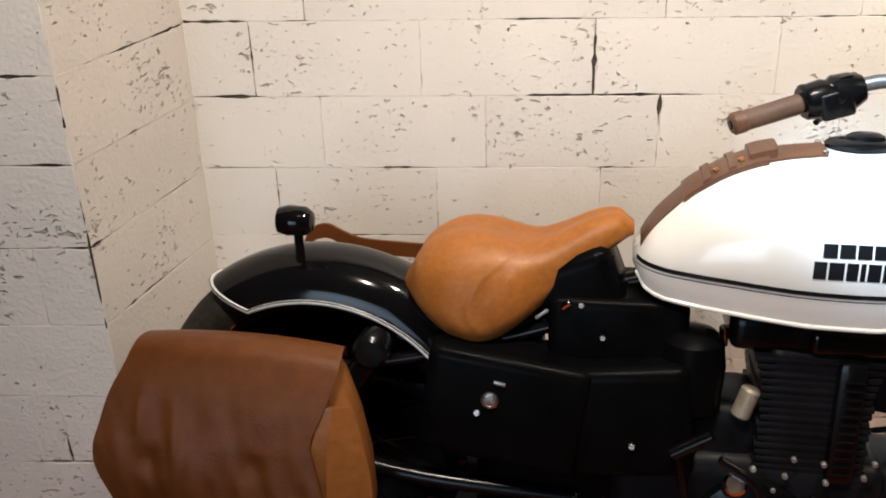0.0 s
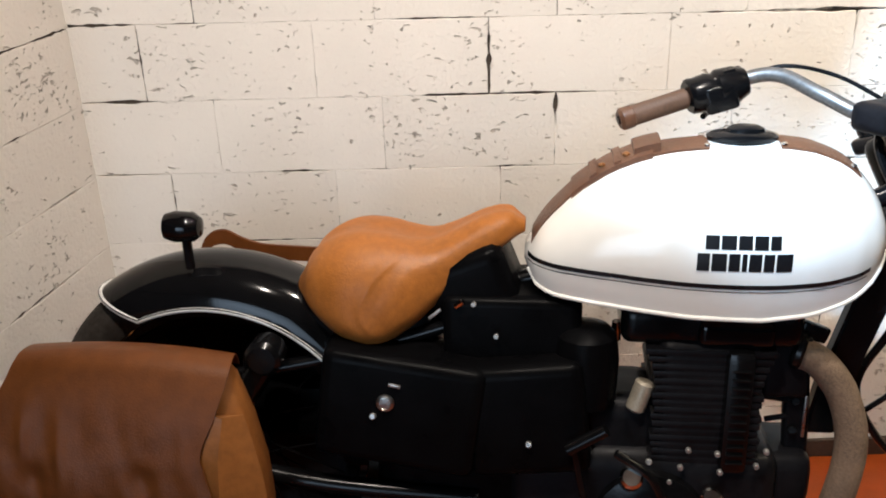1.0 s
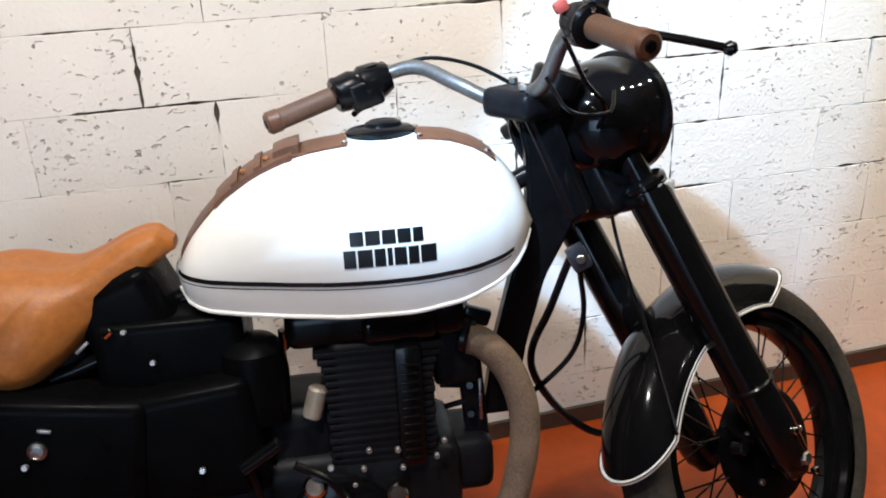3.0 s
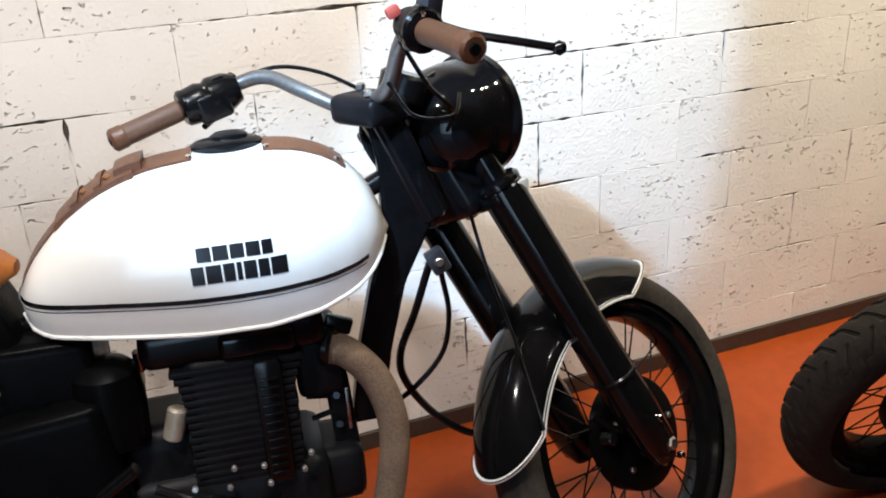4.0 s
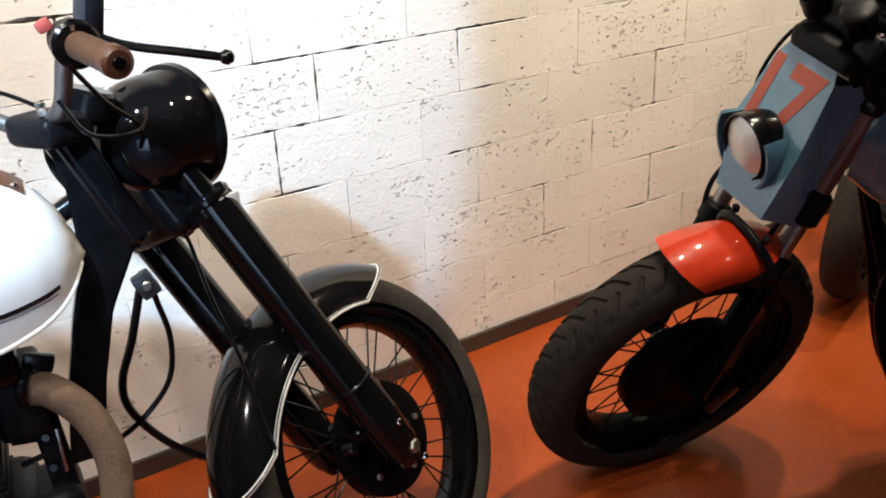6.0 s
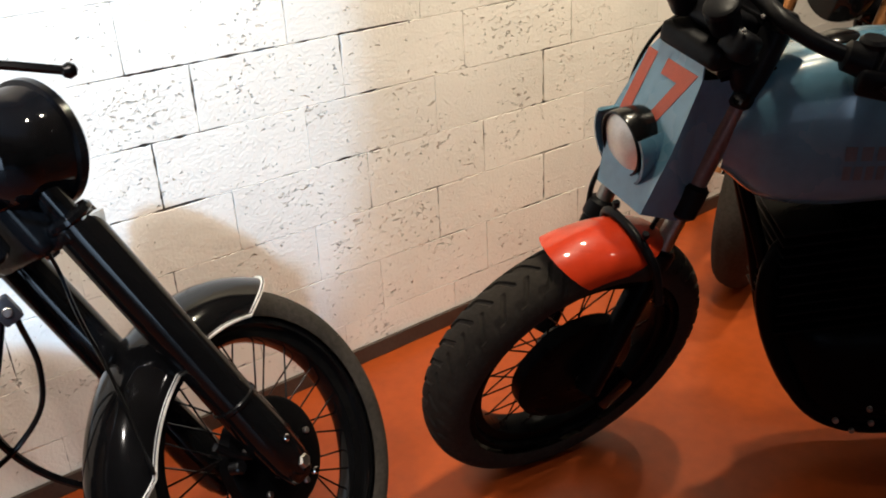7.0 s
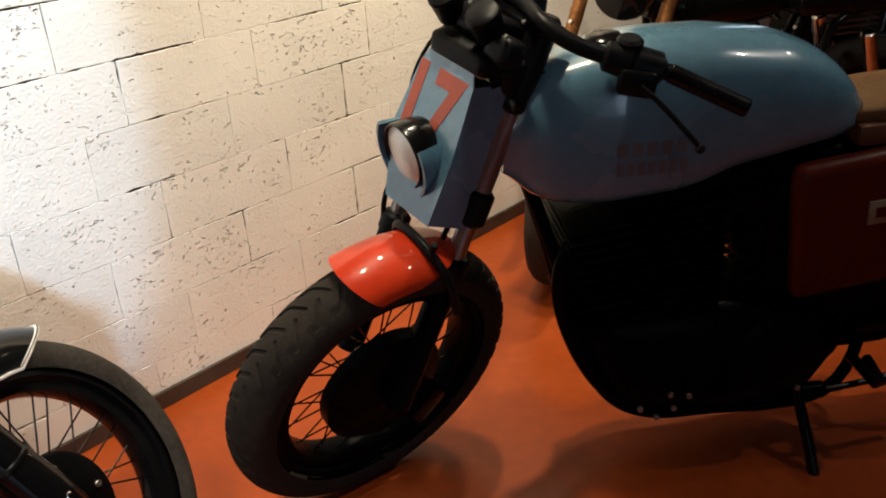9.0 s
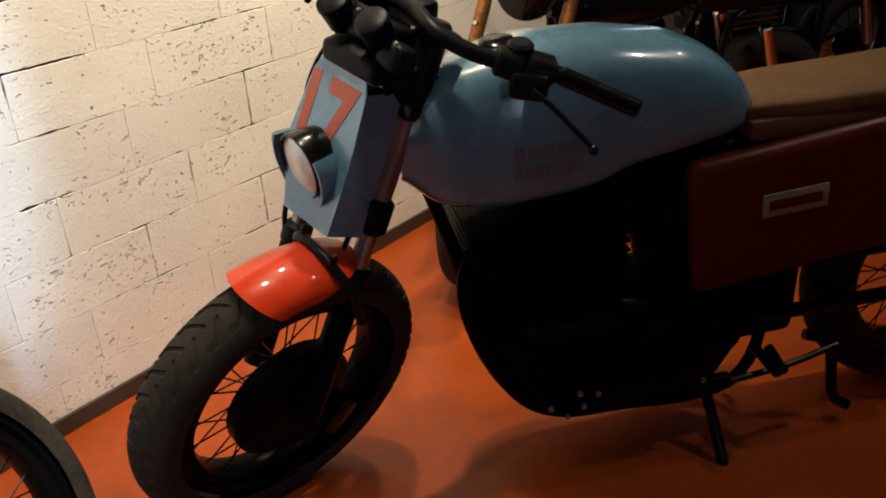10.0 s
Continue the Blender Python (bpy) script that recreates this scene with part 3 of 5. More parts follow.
def build_bike_a():
    bike = thing("motorcycle", BIKE_A, "custom black motorcycle with white fuel tank and tan leather saddle", "motorcycle")
    front = BIKE_A.inverted() @ FRONT_A
    hub = wheel(bike, front, 0.348, 0.108, 0.080, ribbed, 0.118, -1)
    part("brake_arm", tube([(-0.02, -0.072, 0.02), (-0.09, -0.075, 0.05), (-0.13, -0.07, 0.10)], 0.009, 8), "satin", hub)
    part("brake_cam", cyl((-0.11, -0.055, 0.04), (-0.11, -0.085, 0.04), 0.014, 12), "engine", hub)
    for k in range(5):
        part("drum_bolt", cyl((0.085 * math.cos(k * 1.2566), -0.056, 0.085 * math.sin(k * 1.2566)), (0.085 * math.cos(k * 1.2566), -0.066, 0.085 * math.sin(k * 1.2566)), 0.007, 8), "steel", hub)
    rear = Matrix.Translation(AXLE_R)
    wheel(bike, rear, 0.372, 0.13, 0.10, ribbed, 0.085, -1, "black", 36, "rear_wheel")
    part("chain_case", disc([(0.052, 0.02), (0.052, 0.27), (0.058, 0.276), (0.078, 0.276), (0.084, 0.27), (0.084, 0.02)]), "dull_black", bike, "black disc cover on the rear wheel", True, rear)
    fender("front_fender", bike, front, 0.376, 0.088, 0.094, 57, 168, 17, 13, "deep black front mudguard with white beading", -0.026)
    fender("rear_fender", bike, rear, 0.392, 0.092, 0.085, 28, 127, 0, 12, "black rear mudguard with white beading")
    part("fuel_tank", tank_mesh(), "white", bike, "glossy white teardrop fuel tank")
    lip = []
    for x in np.linspace(-0.172, 0.436, 40):
        top, low, w, mid = tank_section(float(x))
        lip.append((float(x), -w * 0.902, low + 0.001))
    part("tank_lip", tube(lip + [(x, -y, z) for x, y, z in lip[::-1]], 0.0042, 8, None, False), "white", bike, "white rolled seam under the tank")
    part("pinstripe", on_tank(-0.174, 0.397, lambda x: curve_at(PIN, x) - 0.0035, lambda x: curve_at(PIN, x) + 0.0045, 0.0012, 60, 2), "stripe", bike, "black pinstripe")
    part("pinstripe", on_tank(-0.174, 0.392, lambda x: curve_at(PIN, x) - 0.0095, lambda x: curve_at(PIN, x) - 0.0078, 0.0012, 60, 1), "stripe", bike, "thin black pinstripe")
    # the maker's mark: two rows of plain black bars
    for z0, z1, x, widths in ((0.888, 0.911, 0.117, (22, 24, 22, 22, 17)), (0.851, 0.881, 0.105, (20, 24, 18, 8, 20, 17, 26))):
        for w in widths:
            part("mark", on_tank(x, x + w * 0.001, z0, z1, 0.0012, 4, 3), "stripe", bike, "plain black bar of a maker's mark")
            x += w * 0.001 + 0.0032
    part("saddle", saddle_mesh(), "tan", bike, "tan leather solo saddle, creased and worn")
    for y in (-0.07, 0.07):
        bm = bmesh.new()
        tube([(-0.50 + 0.022 * math.cos(t), y + 0.022 * math.sin(t), 0.60 + 0.085 * t / 25) for t in np.linspace(0, 25, 60)], 0.004, 6, bm, False)
        part("saddle_spring", bm, "satin", bike)
    # frame
    for name, pts, r in (("frame_tube", [(0.49, 0.01, 0.965), (0.36, 0, 0.90), (0.20, 0, 0.80), (-0.15, 0, 0.78), (-0.42, 0, 0.66)], 0.018),
                         ("frame_tube", [(-0.15, 0, 0.78), (-0.25, 0, 0.5), (-0.28, 0, 0.3)], 0.018),
                         ("frame_tube", [(-0.2, -0.06, 0.74), (-0.5, -0.07, 0.64), (-0.72, -0.10, 0.60)], 0.013),
                         ("frame_tube", [(-0.2, 0.1, 0.74), (-0.5, 0.11, 0.66), (-0.72, 0.12, 0.62)], 0.013),
                         ("swing_arm", [(-0.26, -0.10, 0.36), (-0.55, -0.11, 0.38), (-0.79, -0.11, 0.42)], 0.018),
                         ("swing_arm", [(-0.26, 0.10, 0.36), (-0.55, 0.11, 0.38), (-0.79, 0.11, 0.42)], 0.018)):
        part(name, tube(pts, r, 12), "satin", bike)
    down = bmesh.new()
    rings(down, [[Vector((x - 0.032, y, z)) for y in (-0.018, 0.018)] + [Vector((x + w, y, z)) for y in (0.016, -0.016)] for x, z, w in ((0.375, 0.48, 0.03), (0.40, 0.62, 0.032), (0.435, 0.75, 0.035), (0.47, 0.86, 0.06), (0.47, 0.98, 0.05), (0.455, 1.06, 0.035))])
    bmesh.ops.bevel(down, geom=[e for e in down.edges], offset=0.006, segments=2, affect="EDGES")
    part("down_tube", down, "satin", bike, "flat-sided black frame down tube")
    part("steering_head", cyl((0.535, 0.01, 0.86), (0.445, 0.01, 1.07), 0.034, 24), "black", bike)
    # fork: slim upper tubes, stout lower legs that widen into the axle lugs
    for s in (-1, 1):
        part("fork_leg", tube([fork_point(0.80, s), fork_point(0.57, s)], 0.0250, 18, None, False), "black", bike, "slim black upper fork tube")
        part("fork_clamp", cyl(fork_point(0.603, s), fork_point(0.583, s), 0.045, 24), "black", bike, "narrow black clamp ring")
        part("fork_cap", lathe([(-0.004, 0.026), (0.006, 0.025), (0.012, 0.018), (0.013, 0.011), (0.024, 0.010), (0.026, 0.004)], 20, aim(fork_point(0.798, s), fork_point(0.9, s))), "satin", bike, "black fork cap bolt")
        path = [0.59, 0.56, 0.30, 0.16, 0.08, 0.0, -0.045]
        radius = [0.040, 0.0425, 0.0425, 0.044, 0.047, 0.044, 0.028]
        c = [fork_point(z, s) for z in path]
        m = aim(c[0], c[-1])
        slide = part("fork_slider", lathe([((p - c[0]).length, r) for p, r in zip(c, radius)], 24, m), "black", bike, "stout black lower fork leg")
        part("axle_lug", cyl(fork_point(-0.012, s) + (fork_point(0, s) - fork_point(0, -s)).normalized() * -0.025, fork_point(-0.012, s) + (fork_point(0, s) - fork_point(0, -s)).normalized() * 0.030, 0.034, 20), "engine", slide, "black axle lug")
        if s < 0:
            tip = (fork_point(0, s) - fork_point(0, -s)).normalized()
            part("axle_nut", cyl(fork_point(-0.012, s) + tip * 0.03, fork_point(-0.012, s) + tip * 0.048, 0.014, 6), "steel", slide, "steel axle nut")
            for z in (0.05, -0.04):
                part("lug_bolt", cyl(fork_point(z, s) + tip * 0.04, fork_point(z, s) + tip * 0.053, 0.0075, 8), "chrome", slide, "bright lug bolt")
            part("fork_gaiter_ring", cyl(fork_point(0.165, s), fork_point(0.150, s), 0.0475, 20), "satin", slide)
        # the mudguard's stays bolt to the legs
        part("fender_stay", box((0.075, 0.012, 0.045), Matrix.Translation(fork_point(0.285, s).lerp(fork_point(0.285, -s), 0.17)) @ Matrix.Rotation(radians(STEER), 4, "Z"), 0.005), "satin", slide)
    a = radians(STEER)
    for z in (0.575, 0.775):
        c = (fork_point(z, -1) + fork_point(z, 1)) / 2
        across = (fork_point(z, 1) - fork_point(z, -1)).normalized()
        along = (fork_point(z + 0.1, 1) - fork_point(z, 1)).normalized()
        turn = Matrix((along.cross(across) * -1, across, along)).transposed().to_4x4()
        part("fork_yoke", box((0.085, 0.27, 0.032), Matrix.Translation(c) @ turn, 0.012, None, 3), "satin", bike, "black fork yoke")
        part("yoke_nut", cyl(c - along * 0.03, c + along * 0.028, 0.017, 6), "chrome", bike, "bright yoke nut")
    part("fork_cover", box((0.10, 0.185, 0.235), BIKE_A.inverted() @ FRONT_A @ Matrix.Translation((-0.222, 0.006, 0.672)) @ Matrix.Rotation(radians(-14), 4, "Y"), 0.032, None, 4), "satin", bike, "black cover between the fork legs")
    # headlight bucket
    hc = Vector((0.600, 0.090, 1.017))
    hm = Matrix.Translation(hc) @ Matrix.Rotation(a, 4, "Z") @ Matrix.Diagonal((1.05, 1.09, 1.09, 1))
    light = part("headlight", lathe([(-0.105, 0.004), (-0.102, 0.028), (-0.09, 0.054), (-0.066, 0.078), (-0.036, 0.093), (0.0, 0.099), (0.045, 0.099), (0.052, 0.104), (0.066, 0.104), (0.07, 0.096)], 48, hm), "black", bike, "round glossy black headlight shell")
    part("headlight_rim", lathe([(0.046, 0.100), (0.05, 0.107), (0.064, 0.108), (0.072, 0.101), (0.07, 0.094)], 48, hm), "satin", light)
    part("headlight_lens", lathe([(0.066, 0.094), (0.082, 0.07), (0.09, 0.034), (0.092, 0.004)], 40, hm), "lens", light, "clear headlight lens")
    for s in (-1, 1):
        part("headlight_bracket", tube([fork_point(0.74, s), fork_point(0.72, s) + Vector((0.02, 0, -0.005)), hc + s * Vector((-math.sin(a), math.cos(a), 0)) * 0.096], 0.009, 8), "satin", light)
    part("reflector", box((0.05, 0.012, 0.036), Matrix.Translation((0.697, 0.0, 0.892)) @ Matrix.Rotation(a, 4, "Z"), 0.004), "refl", bike, "pale clear reflector")
    # handlebar
    bar = part("handlebar", tube([(0.09, 0.165, 1.068), (0.20, 0.185, 1.105), (0.272, 0.165, 1.122), (0.335, 0.10, 1.098), (0.40, 0.045, 1.07), (0.435, -0.02, 1.087), (0.46, -0.075, 1.12), (0.475, -0.13, 1.19), (0.485, -0.20, 1.222), (0.507, -0.30, 1.216)], 0.0135, 14, None, True, 8), "bar", bike, "bent tubular steel handlebar")
    for g0, g1 in (((0.115, 0.17, 1.078), (-0.004, 0.135, 1.044)), ((0.492, -0.245, 1.221), (0.525, -0.378, 1.208))):
        grip = part("grip", cyl(g0, g1, 0.0195, 20), "grip", bar, "brown rubber grip")
        d = (Vector(g1) - Vector(g0)).normalized()
        part("bar_end", cyl(Vector(g1) - d * 0.022, Vector(g1) + d * 0.009, 0.0215, 20), "darkbrown", grip)
        part("end_ring", cyl(Vector(g1) + d * 0.006, Vector(g1) + d * 0.0115, 0.009, 16), "satin", grip)
        part("grip_flange", cyl(Vector(g0) - d * 0.016, Vector(g0), 0.034, 24), "satin", grip)
    for a0, a1, r in (((0.122, 0.172, 1.079), (0.222, 0.184, 1.107), 0.035), ((0.482, -0.175, 1.226), (0.490, -0.235, 1.222), 0.028)):
        a0, a1 = Vector(a0), Vector(a1)
        d = (a1 - a0).normalized()
        c = (a0 + a1) / 2
        n = (a1 - a0).length
        sw = part("switch_housing", lathe([(0, r * 0.7), (0.004, r * 0.96), (n * 0.3, r * 1.04), (n * 0.42, r * 0.92), (n * 0.5, r * 1.08), (n * 0.8, r), (n, r * 0.72)], 22, aim(a0, a1)), "satin", bar, "rounded black switch housing")
        low = box((n * 0.6, r * 1.5, r * 1.5), Matrix.Translation(c + Vector((0, -0.010, -0.012))) @ d.to_track_quat("X", "Z").to_matrix().to_4x4(), 0.010, None, 3)
        part("switch_block", low, "satin", sw)
        part("switch_rocker", box((0.024, 0.012, 0.016), Matrix.Translation(c + d * 0.016 + Vector((0.0, -0.014, 0.027))) @ d.to_track_quat("X", "Z").to_matrix().to_4x4(), 0.004), "satin", sw)
        for k in (-0.01, 0.026):
            part("perch_bolt", cyl(c + d * k + Vector((0, -0.018, 0.020)), c + d * k + Vector((0, -0.022, 0.026)), 0.0035, 8), "chrome", sw)
        part("lever_perch", cyl(c + d * 0.02 + Vector((0, 0.01, 0.008)), c + d * 0.045 + Vector((0, 0.035, 0.016)), 0.012, 14), "satin", sw)
    part("kill_switch", box((0.022, 0.020, 0.018), Matrix.Translation((0.456, -0.195, 1.248)) @ Matrix.Rotation(radians(-25), 4, "Y"), 0.006), "indred", bar, "red engine switch")
    part("lever", tube([(0.52, -0.185, 1.225), (0.56, -0.235, 1.21), (0.62, -0.27, 1.197), (0.672, -0.292, 1.185)], 0.0065, 8), "satin", bar, "black brake lever with a ball end")
    part("lever", lathe([(-0.011, 0.002), (-0.008, 0.008), (0, 0.0115), (0.008, 0.008), (0.011, 0.002)], 16, Matrix.Translation((0.678, -0.294, 1.184))), "satin", bar)
    part("lever", tube([(0.21, 0.19, 1.09), (0.185, 0.225, 1.06), (0.165, 0.215, 1.045), (0.15, 0.196, 1.037)], 0.006, 8), "satin", bar, "black clutch lever")
    part("reservoir", box((0.034, 0.028, 0.085), Matrix.Translation((0.522, -0.165, 1.268)) @ Matrix.Rotation(radians(12), 4, "Y") @ Matrix.Rotation(a, 4, "Z"), 0.004), "stalk", bar, "dark grey mirror stalk plate")
    part("bar_clamp", box((0.095, 0.118, 0.052), Matrix.Translation((0.437, 0.008, 1.073)) @ Matrix.Rotation(a, 4, "Z"), 0.020, None, 3), "dull_black", bike, "black handlebar clamp")
    for y in (-0.035, 0.04):
        part("clamp_bolt", cyl((0.43, y, 1.10), (0.43, y, 1.112), 0.008, 8), "steel", bike)
    part("instrument", lathe([(-0.03, 0.03), (-0.02, 0.042), (0.02, 0.044), (0.026, 0.038)], 28, Matrix.Translation((0.50, 0.02, 1.10)) @ Matrix.Rotation(radians(-70), 4, "Y")), "satin", bike, "small black dial housing")
    # control cables
    for pts, r in (([(0.215, 0.19, 1.112), (0.29, 0.185, 1.135), (0.37, 0.13, 1.125), (0.45, 0.07, 1.085)], 0.004),
                   ([(0.47, -0.16, 1.2), (0.52, -0.10, 1.12), (0.57, -0.05, 1.06), (0.56, 0.02, 0.99)], 0.004),
                   ([(0.60, 0.02, 0.90), (0.629, 0.085, 0.807), (0.640, 0.030, 0.721), (0.662, -0.042, 0.616), (0.678, -0.152, 0.473)], 0.0038),
                   ([(0.53, 0.0, 0.80), (0.516, 0.02, 0.749), (0.49, 0.04, 0.663), (0.459, 0.06, 0.577), (0.464, 0.07, 0.509), (0.515, 0.08, 0.422), (0.581, 0.08, 0.363), (0.64, 0.07, 0.35)], 0.008),
                   ([(0.54, 0.0, 0.79), (0.544, 0.02, 0.742), (0.557, 0.04, 0.651), (0.542, 0.06, 0.56), (0.485, 0.07, 0.492), (0.42, 0.05, 0.465)], 0.0055),
                   ([(0.47, 0.03, 1.06), (0.50, 0.0, 1.00), (0.51, -0.02, 0.93), (0.53, -0.01, 0.85)], 0.006),
                   ([(0.455, 0.05, 1.055), (0.428, 0.045, 1.035), (0.43, 0.03, 1.00), (0.455, 0.02, 0.95)], 0.008),
                   ([(0.455, -0.10, 1.13), (0.49, -0.12, 1.075), (0.56, -0.10, 1.065), (0.585, -0.05, 1.09)], 0.0035)):
        part("cable", tube(pts, r, 8), "satin", bike, "black control cable")
    lock = part("steering_lock", box((0.035, 0.03, 0.045), Matrix.Translation((0.53, -0.02, 0.785)) @ Matrix.Rotation(radians(-25), 4, "Y"), 0.006), "stalk", bike, "grey steering lock")
    part("lock_barrel", cyl((0.53, -0.034, 0.787), (0.53, -0.040, 0.787), 0.009, 20), "steel", lock, "bright lock barrel")
    # leather strap along the tank with a pouch and the filler cap
    def strap(x0, x1, half, off):
        bm, rows = bmesh.new(), []
        for x in np.linspace(x0, x1, 26):
            row = []
            for k in (-1, -0.5, 0, 0.5, 1):
                top, low, w, mid = tank_section(float(x))
                y = half * k
                row.append((float(x), y, mid + (top - mid) * max(0.0, 1 - (abs(y) / max(w, 0.02)) ** 2.15) ** (1 / 2.15)))
            rows.append([Vector(p) + Vector((0, 0, off)) for p in row] + [Vector(p) + Vector((0, 0, -0.001)) for p in row[::-1]])
        rings(bm, rows)
        return bm
    st = part("tank_strap", strap(-0.168, 0.128, 0.046, 0.004), "darkbrown", bike, "dark brown leather tank strap")
    part("strap_end", strap(0.245, 0.378, 0.046, 0.004), "darkbrown", st)
    part("pouch", strap(-0.10, 0.035, 0.052, 0.010), "darkbrown", st, "flat brown leather strap pouch")
    for x in (-0.07, -0.03):
        part("strap_loop", strap(x, x + 0.012, 0.050, 0.015), "darkbrown", st, "narrow leather keeper loop")
        part("stud", lathe([(0, 0.007), (0.003, 0.007), (0.006, 0.003)], 12, Matrix.Translation((x + 0.022, -0.030, curve_at(TANK_TOP, x + 0.022) + 0.006)) @ Matrix.Rotation(radians(-90), 4, "Y")), "bronze", st, "small brass stud")
    part("pouch_flap", strap(0.004, 0.048, 0.040, 0.019), "darkbrown", st, "brown leather flap")
    for x in (0.125, 0.25, 0.365):
        for y in (-0.038, 0.038):
            top, low, w, mid = tank_section(x)
            part("rivet", lathe([(0, 0.006), (0.002, 0.006), (0.004, 0.003)], 10, Matrix.Translation((x, y, mid + (top - mid) * (1 - (abs(y) / w) ** 2.15) ** (1 / 2.15) + 0.004)) @ Matrix.Rotation(radians(-90), 4, "Y")), "chrome", st)
    cap = part("filler_cap", lathe([(-0.004, 0.056), (0.006, 0.058), (0.014, 0.050), (0.018, 0.030), (0.019, 0.004)], 36, Matrix.Translation((0.188, 0, 1.040)) @ Matrix.Rotation(radians(-90), 4, "Y") @ Matrix.Diagonal((0.7, 0.7, 1.05, 1))), "satin", bike, "black hinged filler cap")
    part("cap_lid", lathe([(0.014, 0.028), (0.024, 0.026), (0.030, 0.018), (0.031, 0.003)], 28, Matrix.Translation((0.193, 0, 1.038)) @ Matrix.Rotation(radians(-90), 4, "Y") @ Matrix.Diagonal((0.8, 0.8, 1.2, 1))), "satin", cap)
    # engine
    eng = part("crankcase", box((0.50, 0.22, 0.28), Matrix.Translation((0.04, 0.0, 0.34)), 0.05, None, 4), "dull_black", bike, "black crankcase")
    for k in range(17):
        z = 0.452 + 0.0142 * k
        w, x = (0.178 + 0.006 * math.sin(k * 2.1), 0.149) if k < 14 else (0.19 + 0.012 * (k - 14), 0.150)
        part("cooling_fin", box((w + 0.012, 0.211 - 0.002 * (k % 2), 0.0118), Matrix.Translation((x, 0, z)), 0.0030), "dull_black", eng)
    part("cylinder", box((0.184, 0.2085, 0.27), Matrix.Translation((0.150, 0, 0.565)), 0.03, None, 4), "dull_black", eng, "black finned cylinder")
    part("cylinder_head", box((0.315, 0.19, 0.075), Matrix.Translation((0.15, 0, 0.722)), 0.026, None, 4), "engine", eng, "black cylinder head")
    part("rocker_cover", box((0.13, 0.03, 0.045), Matrix.Translation((0.19, -0.095, 0.716)), 0.014, None, 4), "black", eng)
    part("intake_body", box((0.26, 0.17, 0.19), Matrix.Translation((-0.06, 0.0, 0.475)), 0.04, None, 4), "dull_black", bike)
    part("head_steady", box((0.085, 0.12, 0.125), Matrix.Translation((0.292, 0.0, 0.634)), 0.016, None, 3), "dull_black", bike, "black bracket between head and frame")
    mount = part("engine_mount", box((0.045, 0.03, 0.26), Matrix.Translation((0.322, -0.02, 0.56)) @ Matrix.Rotation(radians(-4), 4, "Y"), 0.010, None, 3), "dull_black", bike, "black front engine mount")
    for z in (0.50, 0.56, 0.61, 0.665):
        part("mount_bolt", cyl((0.318, -0.034, z), (0.316, -0.046, z + 0.002), 0.009, 8), "engine", mount)
    part("mount_strip", box((0.006, 0.006, 0.085), Matrix.Translation((0.336, -0.042, 0.53)), 0.002), "steel", mount, "bright steel strip")
    for p0, p1 in (((0.318, -0.03, 0.60), (0.276, -0.035, 0.617)), ((0.318, -0.03, 0.555), (0.262, -0.03, 0.562)), ((0.315, -0.03, 0.525), (0.268, -0.03, 0.515))):
        part("mount_arm", cyl(p0, p1, 0.0055, 8), "dull_black", mount)
    part("lower_mount", box((0.18, 0.15, 0.11), Matrix.Translation((0.265, 0.0, 0.405)), 0.03, None, 3), "dull_black", bike)
    part("head_stay", box((0.05, 0.02, 0.03), Matrix.Translation((0.335, -0.04, 0.70)) @ Matrix.Rotation(radians(20), 4, "Y"), 0.006), "satin", bike)
    part("pushrod_tunnel", box((0.05, 0.05, 0.24), Matrix.Translation((0.20, -0.10, 0.57)), 0.016), "engine", eng)
    for k in range(12):
        part("tunnel_rib", box((0.030, 0.006, 0.0035), Matrix.Translation((0.20, -0.127, 0.475 + 0.0165 * k)), 0.001), "engine", eng)
    for x, z in ((0.12, 0.496), (0.171, 0.491), (0.108, 0.460), (0.178, 0.454), (0.24, 0.47), (0.255, 0.50), (0.09, 0.43)):
        part("bolt", cyl((x, -0.118, z), (x, -0.128, z), 0.0052, 8), "bolt", eng, "bright bolt head, in places standing for a glint")
    part("timing_cover", lathe([(0, 0.105), (0.02, 0.10), (0.03, 0.07), (0.034, 0.01)], 36, Matrix.Translation((0.06, -0.105, 0.34)) @ Matrix.Rotation(radians(-90), 4, "Z")), "engine", eng)
    part("oil_filler", cyl((0.02, -0.12, 0.425), (0.02, -0.155, 0.455), 0.021, 18), "chrome", eng, "bright metal oil filler cap")
    part("oil_filler", cyl((0.165, -0.125, 0.40), (0.165, -0.14, 0.41), 0.019, 18), "chrome", eng)
    part("carburettor", cyl((-0.012, -0.03, 0.652), (-0.06, -0.03, 0.652), 0.026, 20), "steel", bike, "alloy carburettor")
    part("carburettor_cap", cyl((-0.012, -0.05, 0.675), (-0.012, -0.052, 0.715), 0.009, 12), "chrome", bike, "bright carburettor cable fitting")
    part("intake_hose", cyl((-0.085, -0.03, 0.63), (-0.16, -0.03, 0.64), 0.055, 24), "dull_black", bike)
    part("air_filter", lathe([(0, 0.016), (0.006, 0.040), (0.02, 0.054), (0.07, 0.060), (0.15, 0.056), (0.165, 0.03)], 32, aim((-0.066, -0.075, 0.718), (-0.066, -0.075, 0.55))), "dim", bike, "rounded black air filter")
    part("intake_fitting", cyl((0.042, -0.085, 0.612), (0.024, -0.09, 0.555), 0.018, 14), "badge", bike, "buff-coloured intake fitting")
    # side covers and clutter behind the engine
    part("side_cover", box((0.30, 0.13, 0.22), Matrix.Translation((-0.40, -0.095, 0.56)) @ Matrix.Rotation(radians(8), 4, "Y"), 0.024, None, 3), "dim", bike, "black tool box")
